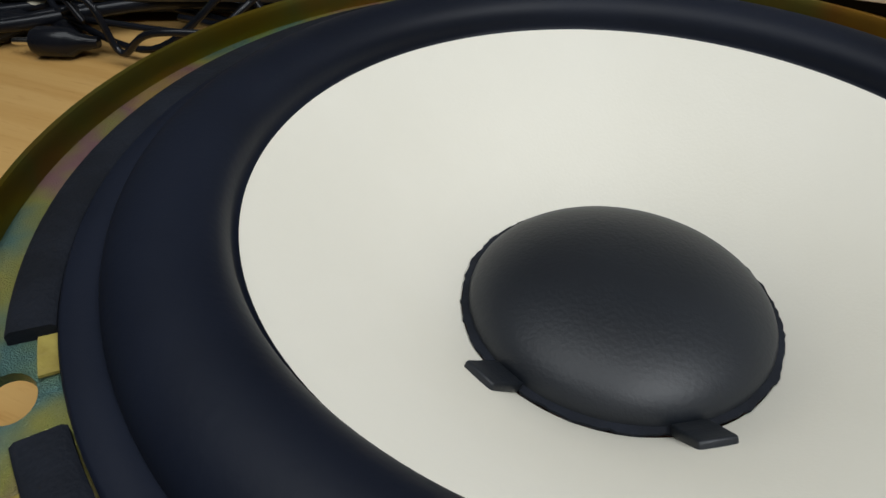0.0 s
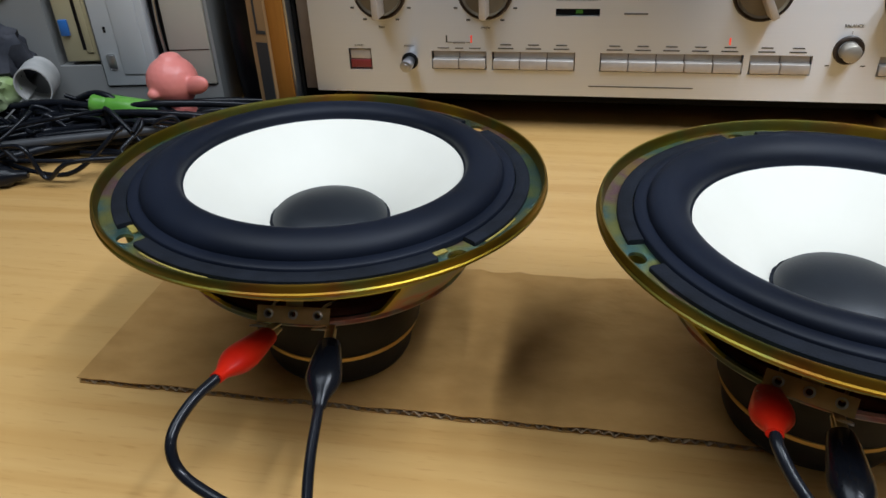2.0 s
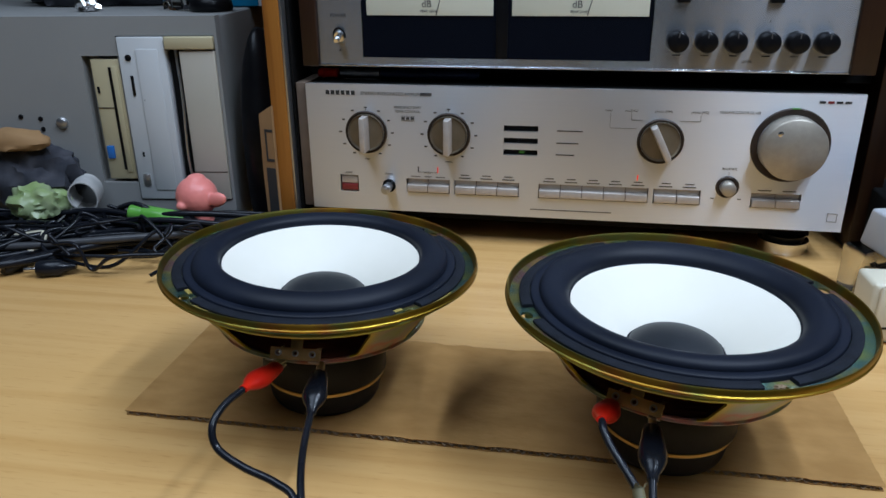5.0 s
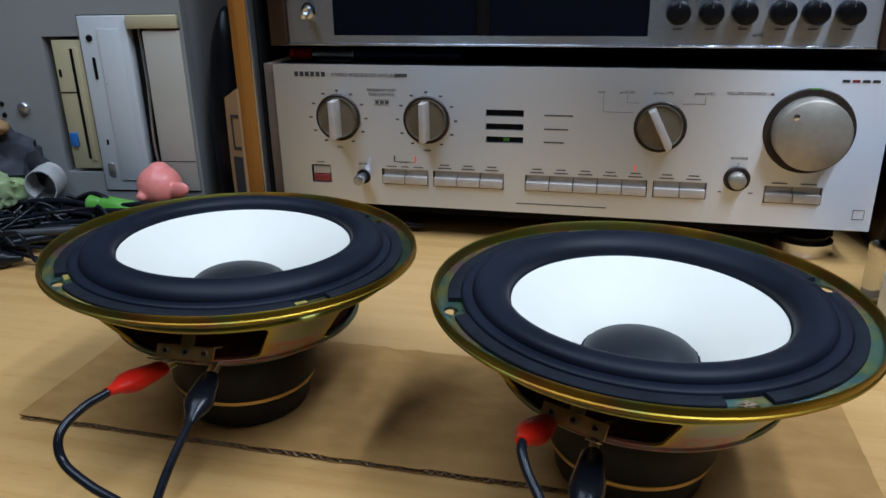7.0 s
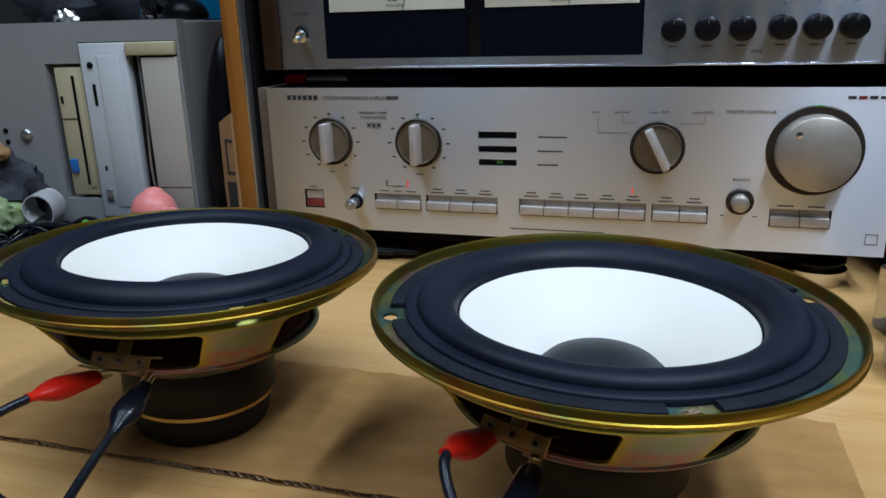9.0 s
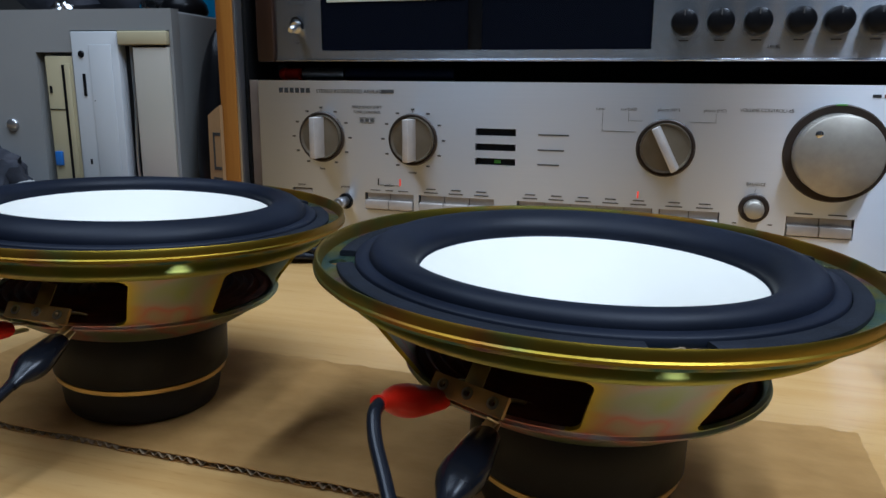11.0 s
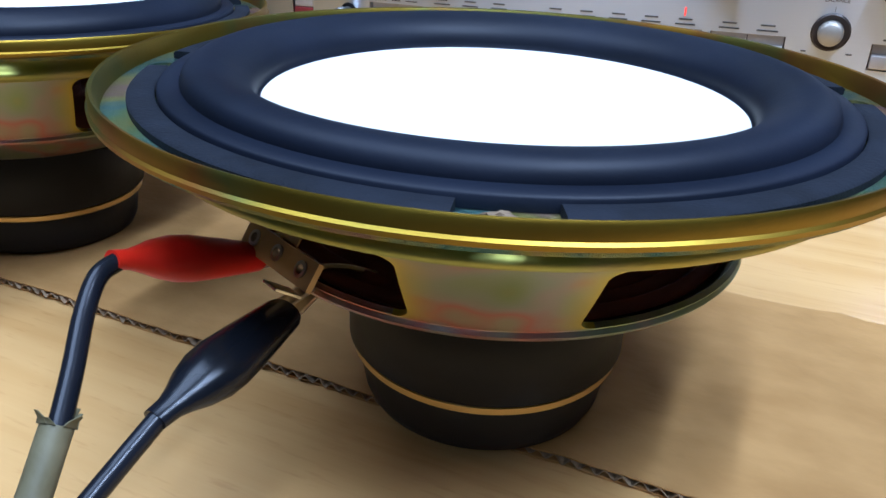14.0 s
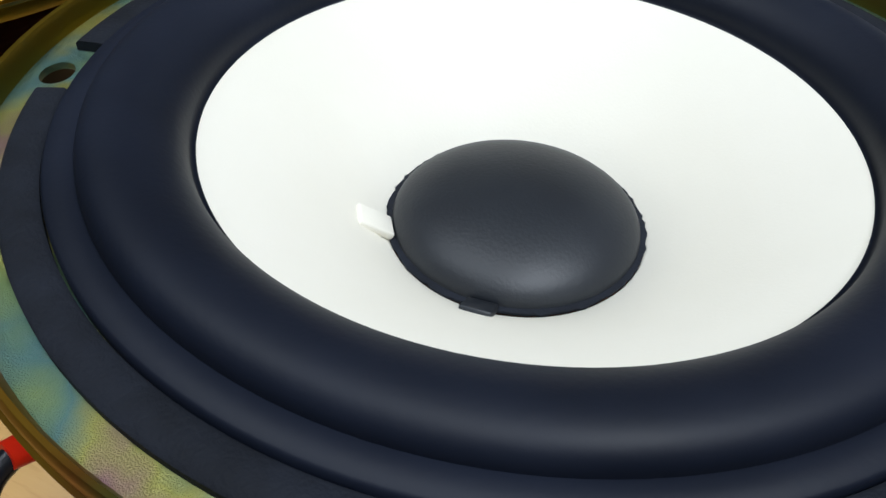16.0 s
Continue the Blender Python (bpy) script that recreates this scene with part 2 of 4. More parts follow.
WALL = material("wall_paint", (0.07, 0.07, 0.068), 0.9, 0, (0.085, 0.085, 0.08), 3, bump=0.05, bump_scale=200)
FLOOR = material("floor_carpet", (0.14, 0.12, 0.1), 0.95, 0, (0.18, 0.15, 0.12), 60)
CEIL = material("ceiling_paint", (0.40, 0.39, 0.375), 0.9, 0, (0.44, 0.43, 0.41), 4)
CLOTH_DARK = material("dark_cloth", (0.02, 0.022, 0.03), 0.9, 0, (0.05, 0.05, 0.06), 60)
KRAFT = material("kraft_board", (0.26, 0.15, 0.06), 0.8, 0, (0.32, 0.19, 0.08), 20)
FILM_GREEN = material("pale_green_wrap", (0.24, 0.32, 0.12), 0.3, 0, (0.30, 0.36, 0.2), 50, bump=0.3, bump_scale=90)
BOX_BLUE = material("blue_box", (0.01, 0.16, 0.32), 0.5, 0, (0.012, 0.19, 0.37), 20)


# ---- mesh tools ----
def mesh_object(name, verts, faces, mat, parent=None, smooth=True, label="", at=None):
    me = bpy.data.meshes.new(name)
    me.from_pydata([tuple(v) for v in verts], [], faces)
    me.validate()
    bm = bmesh.new()
    bm.from_mesh(me)
    bmesh.ops.recalc_face_normals(bm, faces=bm.faces)
    for e in bm.edges:
        if len(e.link_faces) == 2 and e.calc_face_angle(0) > 0.8:
            e.smooth = False
    for f in bm.faces:
        f.smooth = smooth
    bm.to_mesh(me)
    bm.free()
    return link(name, me, mat, parent, label, at)


def link(name, me, mat, parent=None, label="", at=None):
    me.materials.append(mat)
    ob = new(name, me)
    if parent:
        ob.parent = parent
    if at is not None:
        ob.matrix_basis = at
    if label:
        ob["label"] = label
    return ob


def part(name, bm, mat, parent=None, label="", at=None, smooth=False):
    me = bpy.data.meshes.new(name)
    bmesh.ops.recalc_face_normals(bm, faces=bm.faces)
    for e in bm.edges:
        if len(e.link_faces) == 2 and e.calc_face_angle(0) > 0.8:
            e.smooth = False
    for f in bm.faces:
        f.smooth = smooth
    bm.to_mesh(me)
    bm.free()
    return link(name, me, mat, parent, label, at)


def empty(name, m):
    ob = new(name)
    ob.empty_display_size = 0.01
    ob.matrix_basis = m
    return ob


def box_bm(x0, x1, y0, y1, z0, z1, bevel=0.0, seg=2):
    bm = bmesh.new()
    bmesh.ops.create_cube(bm, size=1, matrix=Matrix.Translation(((x0 + x1) / 2, (y0 + y1) / 2, (z0 + z1) / 2)) @ Matrix.Diagonal((x1 - x0, y1 - y0, z1 - z0, 1)))
    if bevel:
        bmesh.ops.bevel(bm, geom=list(bm.edges), offset=bevel, segments=seg, affect="EDGES", profile=0.5)
    return bm


def box(name, mat, dims, parent=None, bevel=0.001, label="", at=None):
    return part(name, box_bm(*dims, bevel=bevel), mat, parent, label, at, smooth=bevel > 0)


def lathe(name, profile, mat, parent=None, seg=96, closed=False, label="", at=None, a0=0.0, a1=360.0, squash=1.0):
    """Turns (r, z) pairs round z. closed: the profile is a loop."""
    full = abs(a1 - a0 - 360) < 1e-6
    n = seg if full else seg + 1
    verts, faces = [], []
    for i in range(n):
        a = radians(a0 + (a1 - a0) * i / seg)
        verts += [(r * math.cos(a), r * math.sin(a) * squash, z) for r, z in profile]
    k = len(profile)
    for i in range(seg):
        j = (i + 1) % n
        for q in range(k if closed else k - 1):
            w = (q + 1) % k
            faces.append((i * k + q, j * k + q, j * k + w, i * k + w))
    if not full:
        faces += [tuple(range(k)), tuple(range((n - 1) * k, n * k))]
    me = bpy.data.meshes.new(name)
    me.from_pydata(verts, [], faces)
    bm = bmesh.new()
    bm.from_mesh(me)
    bmesh.ops.remove_doubles(bm, verts=bm.verts, dist=1e-6)
    bpy.data.meshes.remove(me)
    return part(name, bm, mat, parent, label, at, smooth=True)


def curve_points(pts, n=8):
    """A smooth line through the points."""
    p = [Vector(q) for q in pts]
    p = [2 * p[0] - p[1]] + p + [2 * p[-1] - p[-2]]
    out = []
    for i in range(1, len(p) - 2):
        for k in range(n):
            t = k / n
            out.append(0.5 * ((2 * p[i]) + (p[i + 1] - p[i - 1]) * t + (2 * p[i - 1] - 5 * p[i] + 4 * p[i + 1] - p[i + 2]) * t * t
                              + (3 * p[i] - p[i - 1] - 3 * p[i + 1] + p[i + 2]) * t ** 3))
    return out + [p[-2]]


def tube(name, pts, radius, mat, parent=None, seg=14, label="", at=None, n=8):
    line = curve_points(pts, n)
    verts, faces = [], []
    up = Vector((0.13, 0.21, 1)).normalized()
    for i, c in enumerate(line):
        d = (line[min(i + 1, len(line) - 1)] - line[max(i - 1, 0)]).normalized()
        u = d.cross(up)
        if u.length < 1e-3:
            u = d.cross(Vector((1, 0, 0)))
        u.normalize()
        v = d.cross(u)
        r = radius(i / (len(line) - 1)) if not isinstance(radius, (int, float)) else radius
        verts += [c + r * (math.cos(2 * math.pi * k / seg) * u + math.sin(2 * math.pi * k / seg) * v) for k in range(seg)]
    for i in range(len(line) - 1):
        faces += [(i * seg + k, i * seg + (k + 1) % seg, (i + 1) * seg + (k + 1) % seg, (i + 1) * seg + k) for k in range(seg)]
    faces += [tuple(range(seg)), tuple(range((len(line) - 1) * seg, len(line) * seg))]
    return mesh_object(name, verts, faces, mat, parent, True, label, at)


def circle_loop(cx, cz, r, n=32):
    return [(cx + r * math.cos(2 * math.pi * i / n), cz + r * math.sin(2 * math.pi * i / n)) for i in range(n)]


def rect_loop(x0, x1, z0, z1):
    return [(x0, z0), (x1, z0), (x1, z1), (x0, z1)]


def sheet_bm(loops, depth, flat=False):
    """A plate with holes: the first loop is its outline. It stands in xz, its front at y = 0, and is depth thick (flat: lies in xy, top at z = 0)."""
    bm = bmesh.new()
    edges = []
    for loop in loops:
        vs = [bm.verts.new((a, b, 0) if flat else (a, 0, b)) for a, b in loop]
        edges += [bm.edges.new((vs[i], vs[(i + 1) % len(vs)])) for i in range(len(vs))]
    bmesh.ops.triangle_fill(bm, use_beauty=True, use_dissolve=False, edges=edges)
    got = bmesh.ops.extrude_face_region(bm, geom=list(bm.faces))
    bmesh.ops.translate(bm, verts=[g for g in got["geom"] if isinstance(g, bmesh.types.BMVert)], vec=(0, 0, -depth) if flat else (0, depth, 0))
    return bm


def lettering(name, text, size, mat, parent, m, align="LEFT", depth=0.0001):
    cu = bpy.data.curves.new(name, "FONT")
    cu.body, cu.size, cu.align_x, cu.extrude = text, size, align, depth
    tmp = bpy.data.objects.new("tmp_text", cu)
    scene.collection.objects.link(tmp)
    bpy.context.view_layer.update()
    me = bpy.data.meshes.new_from_object(tmp.evaluated_get(bpy.context.evaluated_depsgraph_get()))
    bpy.data.objects.remove(tmp)
    bpy.data.curves.remove(cu)
    me.name = name
    me.materials.clear()
    return link(name, me, mat, parent, "", m)


def aim(p, q):
    """A pose at p whose z axis points to q."""
    d = Vector(q) - Vector(p)
    return Matrix.Translation(p) @ d.to_track_quat("Z", "Y").to_matrix().to_4x4()


def lumpy(name, size, mat, m, seed, rough=0.25, label="", category="", subdiv=4, freq=2.0, parent=None, flat_base=True):
    """A crumpled closed form of the given half sizes, its lower side flattened."""
    bm = bmesh.new()
    bmesh.ops.create_icosphere(bm, subdivisions=subdiv, radius=1)
    off = Vector((seed * 3.1, seed * 1.7, seed * 0.9))
    for v in bm.verts:
        d = v.co.normalized()
        k = 1 + rough * (noise.noise(d * freq + off) + 0.5 * noise.noise(d * freq * 2.7 + off))
        v.co = Vector((d.x * size[0], d.y * size[1], d.z * size[2])) * k
        if flat_base:
            v.co.z = max(v.co.z, -0.55 * size[2])
    if flat_base:
        bmesh.ops.translate(bm, verts=bm.verts, vec=(0, 0, 0.55 * size[2]))
    ob = part(name, bm, mat, parent, "", m, smooth=True)
    return tagged(ob, label, category) if label else ob


# ---- the room ----
def room():
    t = 0.1
    x0, x1, y0, y1, z0, z1 = -1.5, 1.9, -2.9, 0.62, -0.72, 1.68
    for name, mat, dims in (("floor", FLOOR, (x0, x1, y0, y1, z0 - t, z0)), ("ceiling", CEIL, (x0, x1, y0, y1, z1, z1 + t)),
                            ("wall_north", WALL, (x0 - t, x1 + t, y1, y1 + t, z0, z1)), ("wall_south", WALL, (x0 - t, x1 + t, y0 - t, y0, z0, z1)),
                            ("wall_west", WALL, (x0 - t, x0, y0, y1, z0, z1)), ("wall_east", WALL, (x1, x1 + t, y0, y1, z0, z1))):
        tagged(box(name, mat, dims, bevel=0), kind="structure", label=f"plain painted {name.split('_')[0]} of the room" if "wall" in name else f"plain {name} of the room")


room()
round_lamp = tagged(empty("round_ceiling_lamp", pose(*ROOM_LAMP, -32, 0, 0)), "round white ceiling lamp turned towards the desk", "lamp")
lathe("housing", [(0, 0.008), (0.24, 0.008), (0.26, 0.014), (0.28, 0.035), (0.10, 0.055), (0, 0.055)], WHITE_PLASTIC, round_lamp, 64)
tube("stem", [(0, 0, 0.055), (0, -0.02, 0.10)], 0.012, WHITE_PLASTIC, round_lamp)
fixture = tagged(empty("ceiling_light", pose(LAMP[0], LAMP[1], LAMP[2] + 0.03)), "white twin tube ceiling light hanging over the desk", "lamp")
box("housing", WHITE_PLASTIC, (-0.30, 0.30, -0.48, 0.48, 0.0, 0.05), fixture, 0.004)
pendant = tagged(empty("pendant_lamp", Matrix.Translation(SIDE_LAMP)), "white shaded pendant lamp hanging from the ceiling", "lamp")
tube("cord", [(0, 0, 0.12), (0, 0, 0.565)], 0.003, WHITE_PLASTIC, pendant)
lathe("shade", [(0.05, 0.115), (0.43, 0.03), (0.435, 0.03), (0.055, 0.121), (0.0, 0.13), (0.0, 0.124)], WHITE_PLASTIC, pendant, 48, True)
for dx in (-0.1, 0.1):
    tube("suspension_rod", [(0, dx * 3, 0.05), (0, dx * 3, 0.435)], 0.004, CHROME, fixture)


def desk():
    d = tagged(empty("desk", pose(0, 0, 0)), "light wood laminate desk with straight horizontal grain", "desk")
    box("desktop", WOOD_DESK, (-0.95, 1.3, -0.462, 0.6, -0.03, 0.0), d, 0.002)
    for x in (-0.9, 1.22):
        box("side_panel", WOOD_DESK, (x, x + 0.03, -0.43, 0.58, -0.72, -0.03), d, 0.001)


desk()


def cardboard_sheet():
    c = tagged(empty("cardboard_sheet", pose(0, 0, 0)), "flat brown corrugated cardboard sheet lying on the desk", "cardboard")
    rnd = random.Random(4)
    x0, x1, y0, y1 = -0.009, 0.390, -0.295, -0.191
    edge = [(x0 + (x1 - x0) * i / 60, y0 + rnd.uniform(-0.0006, 0.0006)) for i in range(61)]
    edge += [(x1 + rnd.uniform(-0.0003, 0.0002), y0 + (y1 - y0) * i / 40) for i in range(1, 40)]
    edge += [(x1 - (x1 - x0) * i / 60, y1 + rnd.uniform(-0.0016, 0.0010)) for i in range(61)]
    edge += [(x0, y1 - (y1 - y0) * i / 14) for i in range(1, 14)]
    part("top_liner", sheet_bm([edge], 0.0004, True), CARD, c, at=pose(0, 0, 0.0032))
    inner = [(a * 0.997 + 0.0006, b * 0.996 - 0.001) for a, b in edge]
    part("bottom_liner", sheet_bm([inner], 0.0006, True), CARD, c, at=pose(0, 0, 0.0007))
    # the wavy core between the liners
    n = 760
    verts, faces = [], []
    for i in range(n + 1):
        x = x0 + 0.001 + (x1 - x0 - 0.002) * i / n
        z = 0.00175 + 0.00092 * math.sin(i * 2 * math.pi / 8 + 0.7 * math.sin(i * 0.031))
        y = y0 - 0.0002 + 0.0005 * math.sin(i * 0.37) * math.sin(i * 0.113)
        verts += [(x, y, z + 0.00017), (x, y1 - 0.002, z + 0.00017), (x, y, z - 0.00017), (x, y1 - 0.002, z - 0.00017)]
    for i in range(n):
        a, b = i * 4, i * 4 + 4
        faces += [(a, b, b + 1, a + 1), (a + 2, a + 3, b + 3, b + 2), (a, a + 2, b + 2, b), (a + 1, b + 1, b + 3, a + 3)]
    mesh_object("fluting", verts, faces, CARD_EDGE, c)


cardboard_sheet()


# ---- the two bare woofers ----
def woofer(center, lean, turn, label, tab_mat, sink):
    """Its own z = 0 is the underside of the magnet; the terminal strip faces -y."""
    n = Vector((lean[0], lean[1], 1)).normalized()
    base = Vector(center) - n * 0.0828
    m = Matrix.Translation(base) @ Vector((0, 0, 1)).rotation_difference(n).to_matrix().to_4x4() @ pose(0, 0, 0, 0, 0, turn)
    w = tagged(empty("woofer", m), label, "loudspeaker", "bare woofers on the cardboard")
    lathe("magnet", [(0, -0.0022), (0.0268, -0.0022), (0.0300, -0.0010), (0.0312, 0.0016), (0.0321, 0.0070), (0.0321, 0.0117), (0.0319, 0.0123), (0, 0.0123)], MAGNET, w)
    lathe("magnet_plate", [(0, 0.0123), (0.0337, 0.0123), (0.0343, 0.0128), (0.0343, 0.0144), (0.0337, 0.0149), (0, 0.0149)], BRASS, w, label="thin brass-coloured plate between the magnets")
    lathe("magnet", [(0, 0.0149), (0.0343, 0.0149), (0.0352, 0.0159), (0.0352, 0.0358), (0.0342, 0.0370), (0, 0.0370)], MAGNET, w)
    basket(w)
    flange(w)
    gasket(w, tab_mat is CAP)
    roll = [(0.0690, 0.0802)]
    for i in range(25):
        a = math.pi * i / 24
        drop = sink * (1 - math.cos(a)) / 2
        roll.append((0.0616 + 0.0074 * math.cos(a), 0.0802 + 0.0061 * math.sin(a) ** 0.8 - drop))
    roll += [(0.0537, 0.0797 - sink), (0.0528, 0.0794 - sink), (0.0528, 0.0786 - sink), (0.0690, 0.0788)]
    lathe("surround", roll, RUBBER, w, 144, True, "black rubber half-roll surround")
    cone = []
    for i in range(15):
        t = i / 14
        cone.append((0.0534 - 0.0294 * t, 0.0799 - sink - (0.0215 + 0.4 * max(sink, 0.0)) * (0.72 * t + 0.28 * t * t)))
    lathe("cone", cone, CONE, w, 144, label="white speaker cone")
    lathe("cone_back", [(r, z - 0.0008) for r, z in cone], CONE_BACK, w, 96)
    z = 0.0584 - sink - 0.4 * max(sink, 0.0)
    cap = [(0.0232, z + 0.0002)]
    for i in range(16):
        a = math.pi / 2 * i / 15
        cap.append((0.0230 * math.cos(a), z + 0.0006 + 0.0078 * math.sin(a)))
    lathe("dust_cap", cap, CAP, w, 96, label="dark domed dust cap")
    cut = random.Random(7)
    verts, faces = [], []
    for i in range(150):
        a = 2 * math.pi * i / 150
        r = 0.0238 + cut.uniform(0.0, 0.0005)
        for q, h in ((0.0216, z - 0.0004), (r, z + 0.0003), (r, z + 0.0008), (0.0216, z + 0.0011)):
            verts.append((q * math.cos(a), q * math.sin(a), h))
        k = (i + 1) % 150
        faces += [(i * 4 + e, k * 4 + e, k * 4 + (e + 1) % 4, i * 4 + (e + 1) % 4) for e in range(4)]
    mesh_object("cap_edge", verts, faces, GASKET, w, False, "ragged black fabric edge of the dust cap")
    spider = [(0.0168 + 0.0372 * i / 72, 0.0492 + 0.0010 * math.sin(i * math.pi / 4)) for i in range(73)]
    lathe("spider", spider, SPIDER, w, 96)
    lathe("voice_coil", [(0.0165, 0.038), (0.0165, 0.0525), (0.0172, 0.0525), (0.0172, 0.038)], SPIDER, w, 48, True)
    for a, mat in ((-121, tab_mat), (-59, CAP)):
        u = Vector((math.cos(radians(a)), math.sin(radians(a)), 0))
        p = u * 0.0258 + Vector((0, 0, 0.0611 - sink - 0.4 * max(sink, 0.0)))
        part("lead_tab", box_bm(-0.0030, 0.0042, -0.0027, 0.0027, -0.0008, 0.0008, 0.0004), mat, w, at=Matrix.Translation(p) @ pose(0, 0, 0, 0, -35, a), smooth=True)
    terminals(w)
    return w


def basket(w):
    top, low = (0.0745, 0.0712), (0.0560, 0.0480)
    t = 0.0013

    def at_(a, v, off=0.0):
        r = low[0] + (top[0] - low[0]) * v - off * 0.75
        return (r * math.cos(a), r * math.sin(a), low[1] + (top[1] - low[1]) * v + off * 0.55)

    half, corner = radians(32.5), radians(3.6)
    v0, v1 = 0.05, 0.93

    def edge(v):
        d = min(v - v0, v1 - v) / (v1 - v0)
        k = min(1.0, d / 0.15)
        return half - 0.045 * (1 - v) - corner * (1 - math.sqrt(max(0, 1 - (1 - k) ** 2)))

    rows = [v0 + (v1 - v0) * q for q in (0, 0.008, 0.025, 0.05, 0.09, 0.14, 0.19, 0.25, 0.4, 0.6, 0.75, 0.81, 0.86, 0.91, 0.95, 0.975, 0.992, 1)]
    for k in range(4):
        c = radians(-45 + 90 * k)
        verts, faces, start = [], [], 0
        cols = 16
        for v in rows:
            a0, a1 = c - (math.pi / 4 - edge(v)), c + (math.pi / 4 - edge(v))
            for i in range(cols + 1):
                verts.append(at_(a0 + (a1 - a0) * i / cols, v))
            for i in range(cols + 1):
                verts.append(at_(a0 + (a1 - a0) * i / cols, v, t))
        step = 2 * (cols + 1)
        for q in range(len(rows) - 1):
            for i in range(cols):
                a = start + q * step + i
                faces.append((a, a + 1, a + step + 1, a + step))
                b = a + cols + 1
                faces.append((b, b + step, b + step + 1, b + 1))
            for i in (0, cols):
                a = start + q * step + i
                faces.append((a, a + step, a + step + cols + 1, a + cols + 1))
        arm = mesh_object("basket_arm", verts, faces, GOLD_ARM, w, label="pale zinc-plated basket arm between open windows")
        tint = arm.data.attributes.new("edge", "FLOAT", "POINT")
        for i in range(len(verts)):
            u = abs((i % (cols + 1)) / cols - 0.5) * 2
            tint.data[i].value = max(0.0, (u - 0.55) / 0.45) ** 1.4
    a, b = at_(0, v1), at_(0, v1, t)
    lathe("basket_shoulder", [(a[0], a[2]), (0.0745, 0.0704), (0.0756, 0.0707), (0.0763, 0.0713), (0.0765, 0.0721), (0.0761, 0.0728), (0.0752, 0.0733), (0.0744, 0.0740), (0.0740, 0.0749),
                              (0.0741, 0.0759), (0.0746, 0.0766), (0.0753, 0.0770), (0.0755, 0.0776), (0.0722, 0.0776), (0.0722, 0.0715), (b[0], b[2])], GOLD_SHOULDER, w, 144, True)
    a, b = at_(0, v0), at_(0, v0, t)
    lathe("basket_bowl", [(a[0], a[2]), (0.0568, 0.0488), (0.0573, 0.0479), (0.0566, 0.0469), (0.0545, 0.0462), (0.0500, 0.0430), (0.0440, 0.0392),
                          (0.0400, 0.0372), (0.0300, 0.0372), (0.0300, 0.0384), (0.0420, 0.0394), (0.0525, 0.0466), (b[0], b[2])], GOLD_PALE, w, 144, True)


def flange(w):
    loops = [circle_loop(0, 0, 0.0840, 144), circle_loop(0, 0, 0.0690, 96)[::-1]]
    for k in range(4):
        a = radians(-45 + 90 * k)
        u, v = Vector((math.cos(a), math.sin(a))), Vector((-math.sin(a), math.cos(a)))
        loops.append([tuple(u * (0.0786 + 0.0027 * math.cos(q)) + v * 0.0035 * math.sin(q)) for q in [-2 * math.pi * i / 24 for i in range(24)]])
    rim = part("rim", sheet_bm(loops, 0.0012, True), GOLD_FLANGE, w, "iridescent zinc-plated rim with four screw holes", pose(0, 0, 0, 0, 0, 0) @ Matrix.Translation((0, 0, 0.0785)))
    lathe("rim_lip", [(0.0834, 0.0783), (0.0838, 0.0815), (0.0843, 0.0826), (0.0849, 0.0828), (0.0853, 0.0822), (0.0853, 0.0800), (0.0858, 0.0796), (0.0857, 0.0788), (0.0848, 0.0783),
                      (0.0834, 0.0779), (0.0818, 0.0776), (0.0818, 0.0780), (0.0828, 0.0781)], GOLD, rim, 180, True, at=pose(0, 0, -0.0785))


def gasket(w, glued):
    g = lathe("gasket", [(0.0680, 0.0786), (0.0680, 0.0806), (0.0686, 0.0811), (0.0728, 0.0811), (0.0733, 0.0806), (0.0733, 0.0786)], RUBBER, w, 144, True, "black gasket ring notched at the screw holes")
    for k in range(4):
        a = -45 + 90 * k
        lathe("gasket_segment", [(0.0736, 0.0786), (0.0736, 0.0800), (0.0741, 0.0804), (0.0782, 0.0804), (0.0788, 0.0799), (0.0788, 0.0786)], GASKET, g, 40, True,
              a0=a + 5.6, a1=a + 84.4)
        if not glued:
            continue
        lathe("glue_line", [(0.0790, 0.0786), (0.0790, 0.0789), (0.0797, 0.0789), (0.0797, 0.0786)], GLUE, g, 24, True, a0=a + 9, a1=a + 9 + 14 + 8 * ((k * 7) % 4))
        lathe("glue_trace", [(0.0735, 0.0787), (0.0735, 0.0791), (0.0757, 0.0791), (0.0757, 0.0787)], GLUE, g, 6, True, a0=a - 5.5, a1=a - 1.0)


